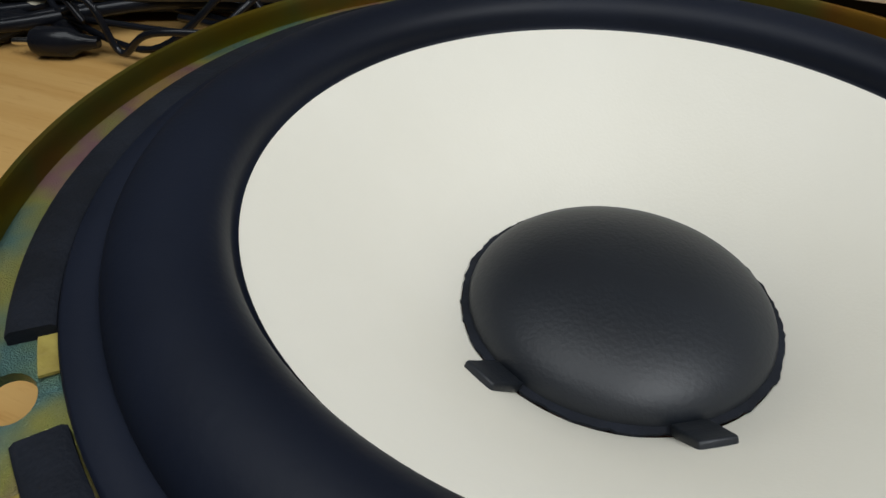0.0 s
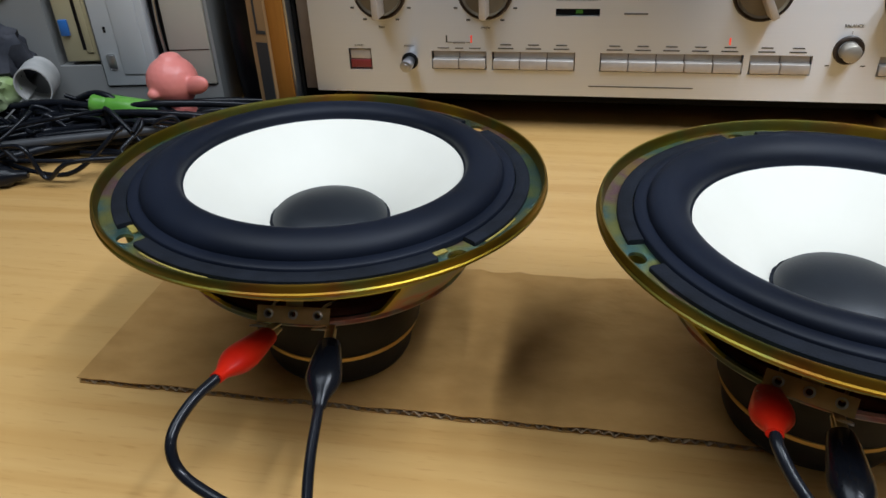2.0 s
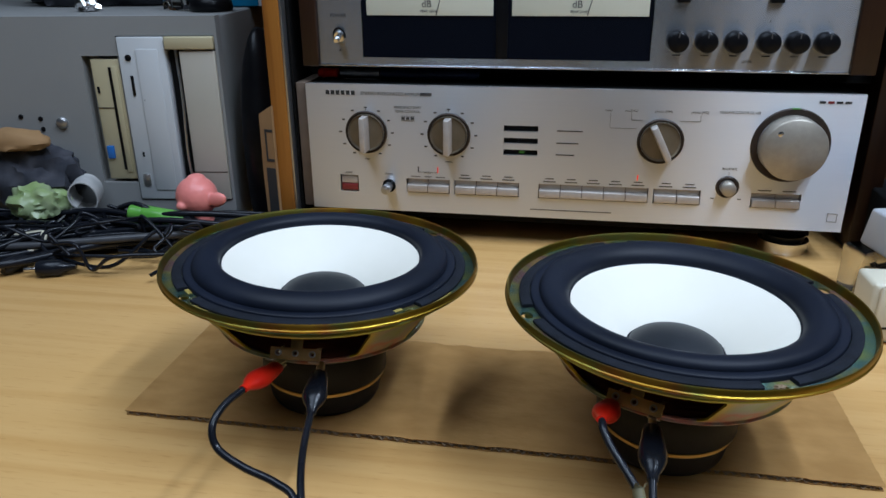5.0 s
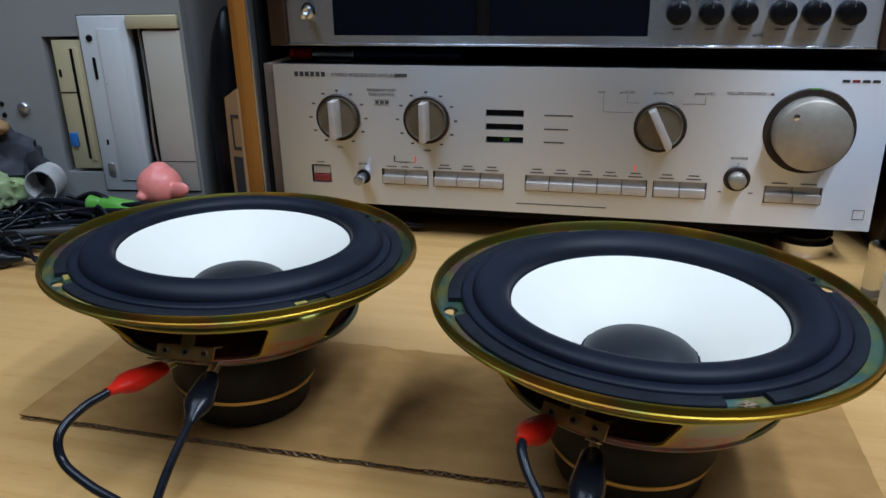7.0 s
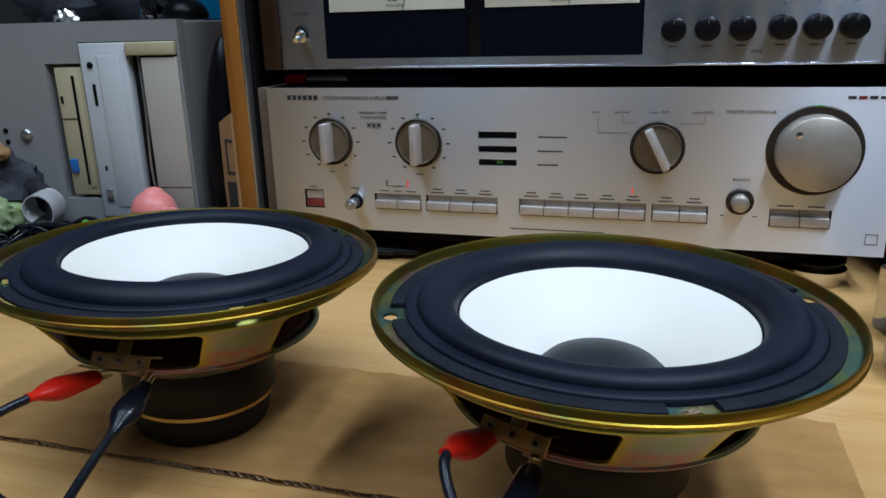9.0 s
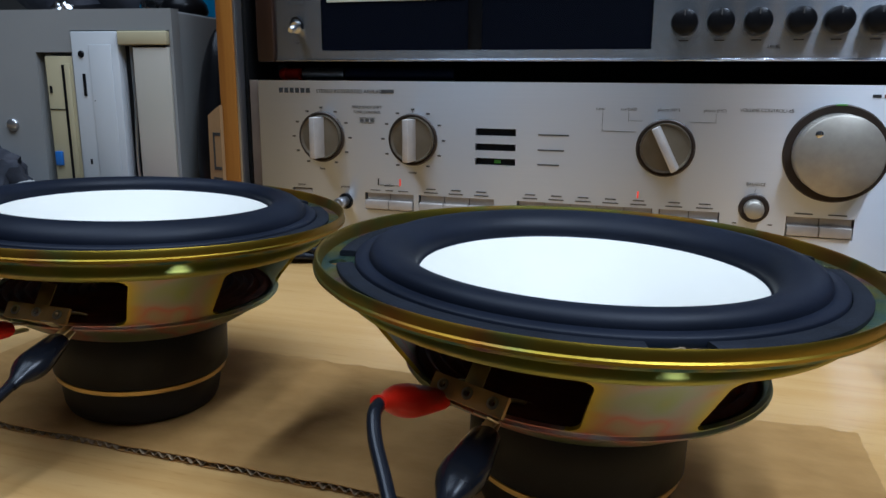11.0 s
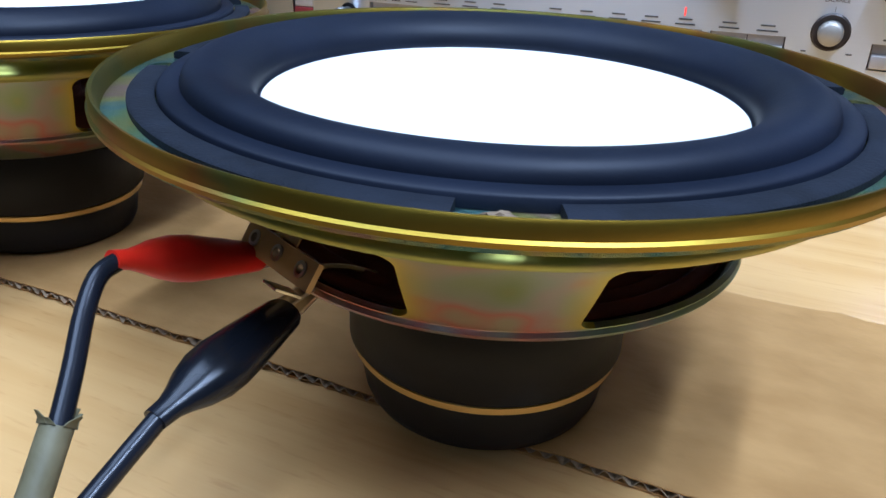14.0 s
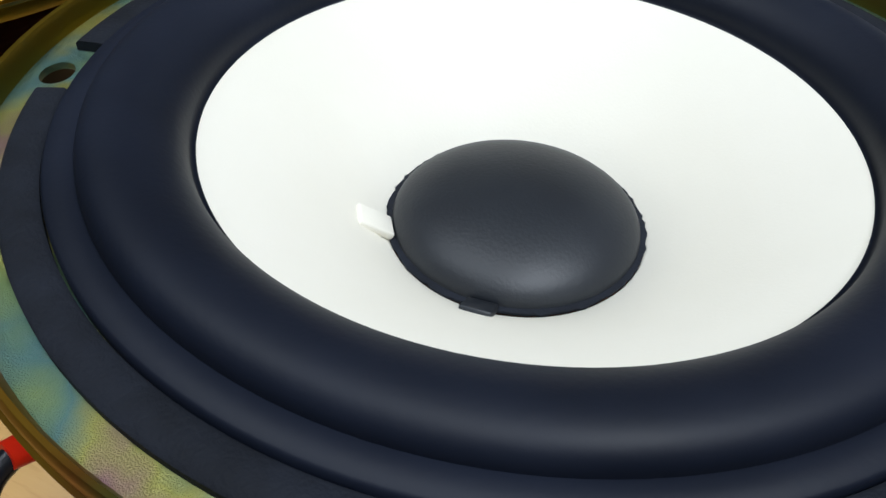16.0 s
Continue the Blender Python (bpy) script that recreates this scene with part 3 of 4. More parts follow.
def terminals(w):
    s = part("terminal_strip", sheet_bm([rect_loop(-0.0125, 0.0125, -0.0028, 0.0030), circle_loop(0, 0.0003, 0.0013, 16)[::-1], circle_loop(-0.0085, 0.0003, 0.0013, 16)[::-1],
                                         circle_loop(0.0085, 0.0003, 0.0013, 16)[::-1]], 0.0013), BOARD, w, "brown terminal strip with riveted lugs", pose(0, -0.0592, 0.0535, -34, 0, 0))
    for x in (-0.0085, 0.0, 0.0085):
        lathe("eyelet", [(0.0010, -0.0016), (0.0010, 0.0004), (0.0017, 0.0003), (0.0017, 0.0), (0.0012, -0.0002), (0.0013, -0.0016)], CLIP_METAL, s, 20, True, at=pose(x, 0, 0.0003, 90, 0, 0))
    for x in (-0.0105, 0.0105):
        box("lug", CLIP_METAL, (x - 0.0022, x + 0.0022, -0.0065, -0.0004, -0.0042, -0.0036), s, 0.0001)
    box("bracket", BRASS, (-0.0030, 0.0030, 0.001, 0.0016, 0.003, 0.0115), s, 0.0002)
    for x in (-0.0085, 0.0085):
        tube("lead_wire", [(x, 0.001, 0.001), (x * 1.1, 0.010, 0.004), (x * 1.3, 0.024, 0.005), (x * 1.4, 0.033, 0.002)], 0.0006, BRASS, s, 6)


woofer((0.1004, -0.2545, 0.0886), (0.036, 0.022), 5, "bare woofer with white cone in a gold-plated basket, standing on cardboard", CAP, -0.0018)
woofer((0.2894, -0.2751, 0.0882), (0.025, 0.004), -23, "bare woofer with white cone and pink-tinged basket arms on cardboard", CONE, 0.0037)


lumpy("paper_scrap", (0.0026, 0.0014, 0.0009), KRAFT_PALE, pose(0.3175, -0.3487, 0.0843, 0, 0, 18), 31, 0.5, "torn pale paper scrap at a screw hole of the rim", "paper", 3, 3.0)


def test_clip(mat, tip, tail, label, wire_pts, wire_mat, wire_label):
    """A crocodile clip in a vinyl sleeve, with its cord."""
    L = (Vector(tail) - Vector(tip)).length
    c = tagged(empty("crocodile_clip", aim(tip, tail)), label, "crocodile clip", "crocodile clips on the terminals")
    s = L / 0.034
    prof = [(0.0, 0.004), (0.0034, 0.004), (0.0041, 0.0052), (0.0046, 0.009), (0.0054, 0.015), (0.0060, 0.0205), (0.0058, 0.0240), (0.0047, 0.0275), (0.0033, 0.0303), (0.0025, 0.0325), (0.0023, 0.0355), (0.0, 0.0355)]
    lathe("sleeve", [(r, z * s) for r, z in prof], mat, c, 28, squash=0.72)
    for k in (-1, 1):
        part("jaw", box_bm(-0.0016, 0.0016, -0.0005, 0.0005, -0.003, 0.008, 0.0003), CLIP_METAL, c, at=pose(0, 0.0013 * k, 0, -6 * k, 0, 0))
    tagged(tube("test_lead", [tail] + wire_pts, 0.0017, wire_mat, label=wire_label), category="cable", group="test leads")


test_clip(RED_VINYL, (0.097, -0.3150, 0.0545), (0.0925, -0.3465, 0.0600), "red vinyl crocodile clip on a woofer terminal",
          [(0.0885, -0.358, 0.0588), (0.0872, -0.369, 0.0550), (0.0905, -0.3735, 0.0470), (0.103, -0.377, 0.0415), (0.119, -0.381, 0.0385), (0.130, -0.388, 0.0355), (0.140, -0.412, 0.024), (0.146, -0.45, 0.008), (0.150, -0.472, 0.000), (0.153, -0.486, -0.030), (0.158, -0.490, -0.20)],
          BLACK_VINYL, "black insulated test lead with a grey stripe hanging in a loop")
test_clip(BLACK_VINYL, (0.1175, -0.3150, 0.0545), (0.1212, -0.3410, 0.0470), "black vinyl crocodile clip on a woofer terminal",
          [(0.1240, -0.360, 0.0420), (0.1285, -0.377, 0.0385), (0.1345, -0.393, 0.0340), (0.142, -0.415, 0.024), (0.149, -0.452, 0.008), (0.156, -0.472, 0.000), (0.160, -0.486, -0.030), (0.170, -0.490, -0.20)],
          BLACK_VINYL, "black insulated test lead running straight down over the desk edge")
test_clip(RED_VINYL, (0.2570, -0.3210, 0.0535), (0.2510, -0.3530, 0.0655), "red vinyl crocodile clip on a woofer terminal",
          [(0.2513, -0.3580, 0.0648), (0.2540, -0.3640, 0.0615), (0.2595, -0.3720, 0.0570), (0.2655, -0.3810, 0.0525)],
          BLACK_VINYL, "short black test lead running into a grey tube")
test_clip(BLACK_VINYL, (0.2735, -0.3340, 0.0540), (0.2713, -0.3672, 0.0500), "black vinyl crocodile clip on a woofer terminal",
          [(0.2708, -0.3825, 0.0443), (0.2704, -0.3973, 0.0382), (0.2707, -0.431, 0.0232), (0.273, -0.462, 0.008), (0.275, -0.482, -0.020), (0.280, -0.490, -0.20)],
          BLACK_VINYL, "black insulated test lead running down towards the desk edge")
jacket = tagged(tube("cable_tube", [(0.2645, -0.3795, 0.0540), (0.2675, -0.390, 0.0445), (0.2710, -0.404, 0.0335), (0.277, -0.43, 0.017), (0.284, -0.458, 0.006), (0.288, -0.478, -0.012), (0.292, -0.488, -0.20)],
            0.0024, GREY_VINYL, seg=14, label="aged grey cable jacket with a torn end"), category="cable", group="test leads")
for i in range(6):
    q = i * 60 + 17 * (i % 3)
    bm = bmesh.new()
    long = 0.0008 + 0.0008 * ((i * 5) % 4)
    ring = [bm.verts.new((0.0012 * (1 - 0.75 * t) * sd, 0.0022 + 0.0007 * t * t * (1 + i % 2) + th, long * t)) for t in (0, 0.5, 1) for sd in (-1, 1) for th in (0, 0.0003)]
    for r in (0, 4):
        a, b, c, d = ring[r:r + 4]
        e, f, g, h = ring[r + 4:r + 8]
        for face in ((a, c, g, e), (b, f, h, d), (a, e, f, b), (c, d, h, g)):
            bm.faces.new(face)
    bm.faces.new((ring[8], ring[10], ring[11], ring[9]))
    part("torn_flap", bm, GREY_VINYL, jacket, at=aim((0.2645, -0.3795, 0.0540), (0.2630, -0.3745, 0.0588)) @ pose(0, 0, 0, 0, 0, q), smooth=True)



# ---- the amplifier ----
AX0, AX1, AZ0, AZ1 = 0.003, 0.4515, 0.0275, 0.1390
GROUPS = ((0.0900, 0.1285, 2), (0.1325, 0.1890, 3), (0.2055, 0.2970, 5), (0.3010, 0.3390, 2), (0.3785, 0.4170, 2))


def knob_round(a, x, z, ring, r, length, name, label=""):
    k = lathe(name, [(0, -length), (r - 0.0012, -length), (r, -length + 0.0012), (r, -0.001), (0, -0.001)], KNOB, a, 72, label=label, at=pose(x, 0, z, -90, 0, 0))
    lathe("collar", [(r + 0.0002, -0.0004), (ring - 0.0008, -0.0012), (ring, -0.0006), (ring, 0.0), (r + 0.0002, 0.0)], KNOB_RING, k, 72, True)
    return k


def knob_bar(a, x, z, tilt):
    k = lathe("rotary_knob", [(0, -0.0018), (0.0145, -0.0018), (0.0158, -0.0035), (0.0160, -0.0008), (0.0158, 0.0)], DISH, a, 64, label="round champagne selector knob with a raised grip bar", at=pose(x, 0, z, -90, 0, 0) @ pose(0, 0, 0, 0, 0, tilt))
    lathe("collar", [(0.0161, -0.0004), (0.0178, -0.0012), (0.0186, -0.0006), (0.0186, 0.0), (0.0161, 0.0)], KNOB_RING, k, 64, True)
    bm = box_bm(-0.0030, 0.0030, -0.0150, 0.0150, -0.0160, -0.0015, 0.0006)
    for v in bm.verts:
        if v.co.z < -0.008:
            v.co.x *= 0.72
    part("grip_bar", bm, BUTTON, k, smooth=True)
    return k


def amplifier():
    a = tagged(empty("amplifier", pose(0, 0, 0)), "silver hi-fi amplifier with brushed aluminium front and champagne knobs", "amplifier")
    loops = [rect_loop(AX0, AX1, AZ0, AZ1)]
    loops += [rect_loop(x0, x1, 0.0452, 0.0580)[::-1] for x0, x1, _ in GROUPS]
    loops += [rect_loop(0.0295, 0.0462, 0.0440, 0.0590)[::-1]]
    bars = [(0.1025, 0.1075), (0.0922, 0.0970), (0.0822, 0.0870)]
    loops += [rect_loop(0.1748, 0.2035, z0, z1)[::-1] for z0, z1 in bars]
    part("faceplate", sheet_bm(loops, 0.0045), ALU, a, "brushed aluminium faceplate")
    box("cabinet", BLACK_MATT, (0.006, 0.4485, 0.0085, 0.36, 0.024, 0.1385), a, 0.001)
    box("chassis_base", BLACK_MATT, (0.02, 0.436, 0.025, 0.34, 0.0135, 0.0245), a, 0.001)
    box("side_trim", TRIM_BROWN, (-0.0070, 0.0028, 0.004, 0.36, 0.0275, 0.139), a, 0.0005, "brown wooden side trim")
    for x0, x1, n in GROUPS:
        r = box("button_recess", RECESS, (x0 - 0.001, x1 + 0.001, 0.0046, 0.0066, 0.0445, 0.0588), a, 0)
        wd = (x1 - x0 - 0.001) / n
        for i in range(n):
            bx = x0 + 0.0008 + wd * i
            box("push_button", BUTTON, (bx, bx + wd - 0.0006, -0.0022, 0.0046, 0.0462, 0.0528), r, 0.0005)
            box("button_well", BUTTON, (bx, bx + wd - 0.0006, 0.0030, 0.0046, 0.0528, 0.0576), r, 0.0002)
    box("power_button", BUTTON, (0.0305, 0.0452, 0.0012, 0.0062, 0.0512, 0.0580), a, 0.0004)
    box("power_button_lens", RED_LENS, (0.0305, 0.0452, 0.0004, 0.0062, 0.0450, 0.0508), a, 0.0004, "dark red power button lens")
    for i, (z0, z1) in enumerate(bars):
        d = box("display_slot", BLACK_MATT, (0.1740, 0.2042, 0.0030, 0.0044, z0 - 0.0004, z1 + 0.0004), a, 0)
        if i == 2:
            box("indicator", GREEN_MARK, (0.1880, 0.1925, 0.0024, 0.0029, z0 + 0.0012, z1 - 0.0012), d, 0, "green indicator")
    knob_bar(a, 0.0555, 0.0980, 0)
    knob_bar(a, 0.1280, 0.0980, 0)
    knob_bar(a, 0.3025, 0.0980, -27)
    v = knob_round(a, 0.4020, 0.0980, 0.0298, 0.0244, 0.0165, "volume_knob", "large round champagne volume knob")
    lathe("dimple", [(0, -0.0002), (0.0018, -0.0002), (0.0022, 0.0), (0, 0.0001)], CHROME, v, 20, at=pose(-0.0125, -0.0125, -0.0165))
    box("indicator", GREEN_MARK, (0.3990, 0.4050, -0.0015, -0.0003, 0.1268, 0.1278), a, 0)
    knob_round(a, 0.3590, 0.0620, 0.0092, 0.0058, 0.0095, "balance_knob", "small round balance knob")
    j = lathe("headphone_plug", [(0, -0.0150), (0.0018, -0.0150), (0.0020, -0.0142), (0.0038, -0.0140), (0.0042, -0.0132), (0.0042, -0.0070), (0.0036, -0.0062), (0.0036, 0.0)], SILVER, a, 36, label="silvery headphone plug", at=pose(0.0740, 0, 0.0505, -90, 0, 0))
    lathe("collar", [(0.0037, -0.0010), (0.0058, -0.0010), (0.0060, 0.0), (0.0037, 0.0)], BLACK, j, 36, True)
    for x, z in ((0.045, 0.05), (0.417, 0.05)):
        f = lathe("foot", [(0, 0.0), (0.0200, 0.0), (0.0208, 0.0008), (0.0208, 0.0098), (0.0198, 0.0106), (0, 0.0106)], CHROME, a, 64, label="chrome disc foot", at=pose(x, 0.031, 0.0))
        lathe("foot_stem", [(0.017, 0.0106), (0.018, 0.0150), (0, 0.0150)], BLACK, f, 48)

    def say(text, x, z, size, mat=INK_GREY, align="CENTER"):
        lettering("lettering", text, size, mat, a, pose(x, -0.0002, z, 90, 0, 0), align)

    def line(x0, x1, z0, z1, mat=INK_GREY):
        box("printed_bar", mat, (x0, x1, -0.0003, 0.0, z0, z1), a, 0)

    # the maker's mark, as six plain strokes
    for i in range(6):
        line(0.0210 + i * 0.0045, 0.0242 + i * 0.0045, 0.1300, 0.1336, INK)
    say("STEREO INTEGRATED AMPLIFIER", 0.0520, 0.1303, 0.0038, align="LEFT")
    line(0.1040, 0.1135, 0.1305, 0.1330)
    say("FREQUENCY SHIFT", 0.0925, 0.1195, 0.0028)
    say("TONE CONTROL", 0.0925, 0.1160, 0.0028)
    line(0.0865, 0.0985, 0.1090, 0.1092)
    line(0.0865, 0.0985, 0.1128, 0.1130)
    for i in range(3):
        line(0.0870 + i * 0.004, 0.0900 + i * 0.004, 0.1098, 0.1122)
    for cx in (0.0555, 0.1280):
        for i in range(11):
            t = radians(-60 + 30 * i)
            px, pz = cx + 0.0232 * math.cos(t), 0.098 + 0.0215 * math.sin(t)
            line(px - 0.0013, px + 0.0013, pz - 0.0006, pz + 0.0006)
        line(cx - 0.0002, cx + 0.0002, 0.1172, 0.1188)
    say("bass", 0.0555, 0.0735, 0.0026)
    say("treble", 0.1280, 0.0735, 0.0026)
    line(0.1004, 0.1014, 0.0640, 0.0690, INK)
    line(0.1176, 0.1186, 0.0640, 0.0690, RED_MARK)
    line(0.1014, 0.1050, 0.0640, 0.0643)
    line(0.1148, 0.1176, 0.0640, 0.0643)
    say("speakers", 0.1096, 0.0634, 0.0024)
    say("power", 0.0378, 0.0608, 0.0024)
    say("phones", 0.0740, 0.0608, 0.0024)
    for x, wd in ((0.0985, 0.008), (0.1095, 0.006), (0.1205, 0.008)):
        line(x - wd / 2, x + wd / 2, 0.0598, 0.0604)
    for x0, x1, n in GROUPS[1:]:
        for i in range(n):
            c = x0 + (x1 - x0) * (i + 0.5) / n
            line(c - 0.0052, c + 0.0052, 0.0598, 0.0606)
            if n != 2 or x0 < 0.35:
                line(c - 0.0036, c + 0.0036, 0.0624, 0.0632)
    line(0.2866, 0.2876, 0.0645, 0.0690, RED_MARK)
    for i, (z0, z1) in enumerate(bars):
        line(0.2190, 0.2400 - 0.003 * i, z0 + 0.0012, z0 + 0.0022)
    for x, s in ((0.2600, "tuner"), (0.2780, "aux/DAD"), (0.3030, "phono (MM)"), (0.3310, "phono (MC)")):
        say(s, x, 0.1216, 0.0027)
    line(0.2614, 0.2616, 0.1080, 0.1205)
    line(0.2614, 0.2830, 0.1079, 0.1081)
    line(0.2780, 0.2782, 0.1150, 0.1205)
    line(0.2780, 0.2870, 0.1149, 0.1151)
    line(0.3318, 0.3320, 0.1150, 0.1205)
    line(0.3160, 0.3320, 0.1149, 0.1151)
    say("VOLUME CONTROL/-dB", 0.3610, 0.1222, 0.0029)
    for i in range(4):
        line(0.4180 + i * 0.0062, 0.4226 + i * 0.0062, 0.1318, 0.1336, RED_LENS if i == 1 else INK)
    say("BALANCE", 0.3590, 0.0765, 0.0026)
    line(0.3588, 0.3590, 0.0718, 0.0742)
    line(0.3470, 0.3495, 0.0515, 0.0522)
    line(0.3680, 0.3708, 0.0515, 0.0522)
    line(0.1990, 0.2680, 0.0345, 0.0352)
    for z in (0.0360, 0.0428):
        line(0.4390, 0.4465, z, z + 0.0003)
    for x in (0.4390, 0.4462):
        line(x, x + 0.0003, 0.0360, 0.0431)


amplifier()


# ---- the tape deck above it, in its rack ----
def tape_deck():
    d = tagged(empty("tape_deck", pose(0, 0.008, 0)), "silver tape deck with two cream level meters behind dark glass", "tape deck")
    x0, x1, z0, z1 = 0.0150, 0.4375, 0.1530, 0.2750
    part("faceplate", sheet_bm([rect_loop(x0, x1, z0, z1), rect_loop(0.0535, 0.2890, 0.1605, 0.2600)[::-1]], 0.004), ALU_DECK, d, "brushed aluminium faceplate")
    box("cabinet", BLACK_MATT, (0.0160, 0.4365, 0.0045, 0.30, 0.1535, 0.2740), d, 0.001)
    for a, b in ((0.0005, 0.0148), (0.4378, 0.4560)):
        box("side_cheek", WOOD_DARK, (a, b, -0.003, 0.30, 0.1525, 0.2760), d, 0.001, "dark walnut side cheek")
    box("bottom_lip", ALU_DECK, (x0, x1, -0.0012, -0.0002, 0.1530, 0.1545), d, 0.0003)
    box("meter_window", METER_GLASS, (0.0537, 0.2888, 0.0012, 0.0044, 0.1607, 0.2598), d, 0)
    for a, b in ((0.0580, 0.1635), (0.1785, 0.2855)):
        m = box("level_meter", METER_CREAM, (a, b, 0.0004, 0.0011, 0.1945, 0.2500), d, 0.0002, "cream level meter face")
        c = (a + b) / 2
        lettering("lettering", "dB", 0.0078, INK, m, pose(c - 0.002, 0.0003, 0.2010, 90, 0, 0), "CENTER")
        lettering("lettering", "PEAK LEVEL", 0.0028, INK, m, pose(c, 0.0003, 0.1970, 90, 0, 0), "CENTER")
        tube("needle", [(c + 0.006, 0.0, 0.1950), (c + 0.016, 0.0, 0.232)], 0.0003, INK, m, 6)
    box("meter_divider", BLACK, (0.1660, 0.1755, 0.0002, 0.0011, 0.1607, 0.2598), d, 0.0002)
    for i, x in enumerate((0.3085, 0.3300, 0.3515, 0.3755, 0.3960, 0.4170)):
        k = lathe("level_knob", [(0, -0.0120), (0.0066, -0.0120), (0.0078, -0.0108), (0.0084, -0.0012), (0.0084, 0.0), (0, 0.0)], BLACK, d, 36, label="black rotary knob", at=pose(x, 0, 0.1765, -90, 0, 0))
        box("pointer", INK_GREY, (-0.0004, 0.0004, -0.0075, -0.0035, -0.0123, -0.0119), k, 0)
        box("printed_bar", INK_GREY, (x - 0.003, x + 0.003, -0.0003, 0.0, 0.1652, 0.1660), d, 0)
        box("printed_bar", INK_GREY, (x - 0.0003, x + 0.0003, -0.0003, 0.0, 0.1910, 0.1922), d, 0)
    lettering("lettering", "LEVEL", 0.0030, INK_GREY, d, pose(0.362, -0.0002, 0.1606, 90, 0, 0), "CENTER")
    for x in (0.3100, 0.3780):
        box("slide_switch", BLACK, (x - 0.005, x + 0.005, -0.004, 0.0, 0.2050, 0.2110), d, 0.0008)
    s = lathe("power_switch", [(0, -0.011), (0.0018, -0.011), (0.0026, -0.0095), (0.0022, -0.002), (0.0042, -0.002), (0.0044, 0.0), (0, 0.0)], CHROME, d, 28, label="chrome toggle power switch", at=pose(0.0335, 0, 0.1775, -90, 0, 0) @ pose(0, 0, 0, 14, 0, 0))
    lathe("switch_well", [(0.0044, -0.0003), (0.0056, -0.0004), (0.0056, 0.0), (0.0044, 0.0)], BLACK, s, 28, True, squash=1.4)
    lettering("lettering", "POWER", 0.0040, INK_GREY, d, pose(0.0335, -0.0002, 0.1930, 90, 0, 0), "CENTER")
    lettering("lettering", "on", 0.0024, INK_GREY, d, pose(0.0335, -0.0002, 0.1868, 90, 0, 0), "CENTER")
    lettering("lettering", "off", 0.0024, INK_GREY, d, pose(0.0335, -0.0002, 0.1655, 90, 0, 0), "CENTER")


tape_deck()


def rack():
    r = tagged(empty("equipment_rack", pose(0, 0, 0)), "wooden equipment rack with brown veneered sides", "rack")
    box("side_panel", WOOD_RACK, (-0.0285, -0.0140, -0.004, 0.38, 0.0, 0.62), r, 0.001)
    box("edge_trim", SILVER, (-0.0138, -0.0120, -0.0035, 0.006, 0.0, 0.62), r, 0.0003, "thin grey metal edge trim")
    # black filler added so the gap beside the amplifier reads as shaded
    box("dark_gap_filler", BLACK_MATT, (-0.0138, -0.0090, 0.0062, 0.369, 0.0, 0.62), r, 0.0003, "matt black filler added for the shade in the gap")
    # right side in the darker wood: the weak light there is put into colour
    box("side_panel", WOOD_DARK, (0.4700, 0.4880, 0.03, 0.38, 0.0, 0.62), r, 0.001)
    box("back_panel", BLACK_MATT, (-0.0084, 0.4698, 0.37, 0.38, 0.0, 0.62), r, 0.001)
    box("shelf", WOOD_DARK, (-0.0084, 0.4698, 0.02, 0.37, 0.276, 0.292), r, 0.001)
    box("bearer", BLACK_MATT, (-0.0084, 0.4698, 0.05, 0.37, 0.1395, 0.1515), r, 0.0005)


rack()
side = tagged(empty("side_cabinet", pose(0.505, 0.215, 0)), "yellowish brown wooden cabinet standing beside the rack", "cabinet")
box("body", WOOD_SIDE, (0.0, 0.5, 0.0, 0.4, 0.0, 0.7), side, 0.002)
box("door", WOOD_SIDE, (0.012, 0.49, -0.012, -0.0005, 0.012, 0.69), side, 0.002)


def pen(x0, x1, y, mats, label):
    p = tagged(empty("pen", pose(x0, y, AZ1 + 0.0048, 0, 90, 0)), label, "pen", "pens on the amplifier")
    L = x1 - x0
    lathe("barrel", [(0, L * 0.3), (0.0042, L * 0.3), (0.0044, L * 0.32), (0.0044, L * 0.97), (0.0036, L), (0, L)], mats[0], p, 24)
    lathe("cap", [(0, 0), (0.0036, 0.0), (0.0046, 0.003), (0.0048, L * 0.29), (0.0, L * 0.29)], mats[1], p, 24)
    box("clip", CHROME, (0.0046, 0.0056, -0.001, 0.001, 0.004, L * 0.26), p, 0.0002)


pen(0.026, 0.150, 0.030, (material("navy_plastic", (0.006, 0.012, 0.045), 0.3), SILVER), "blue pen with a clear silvery cap lying on the amplifier")
pen(0.006, 0.024, 0.030, (RED_VINYL, RED_VINYL), "short red marker lying on the amplifier")


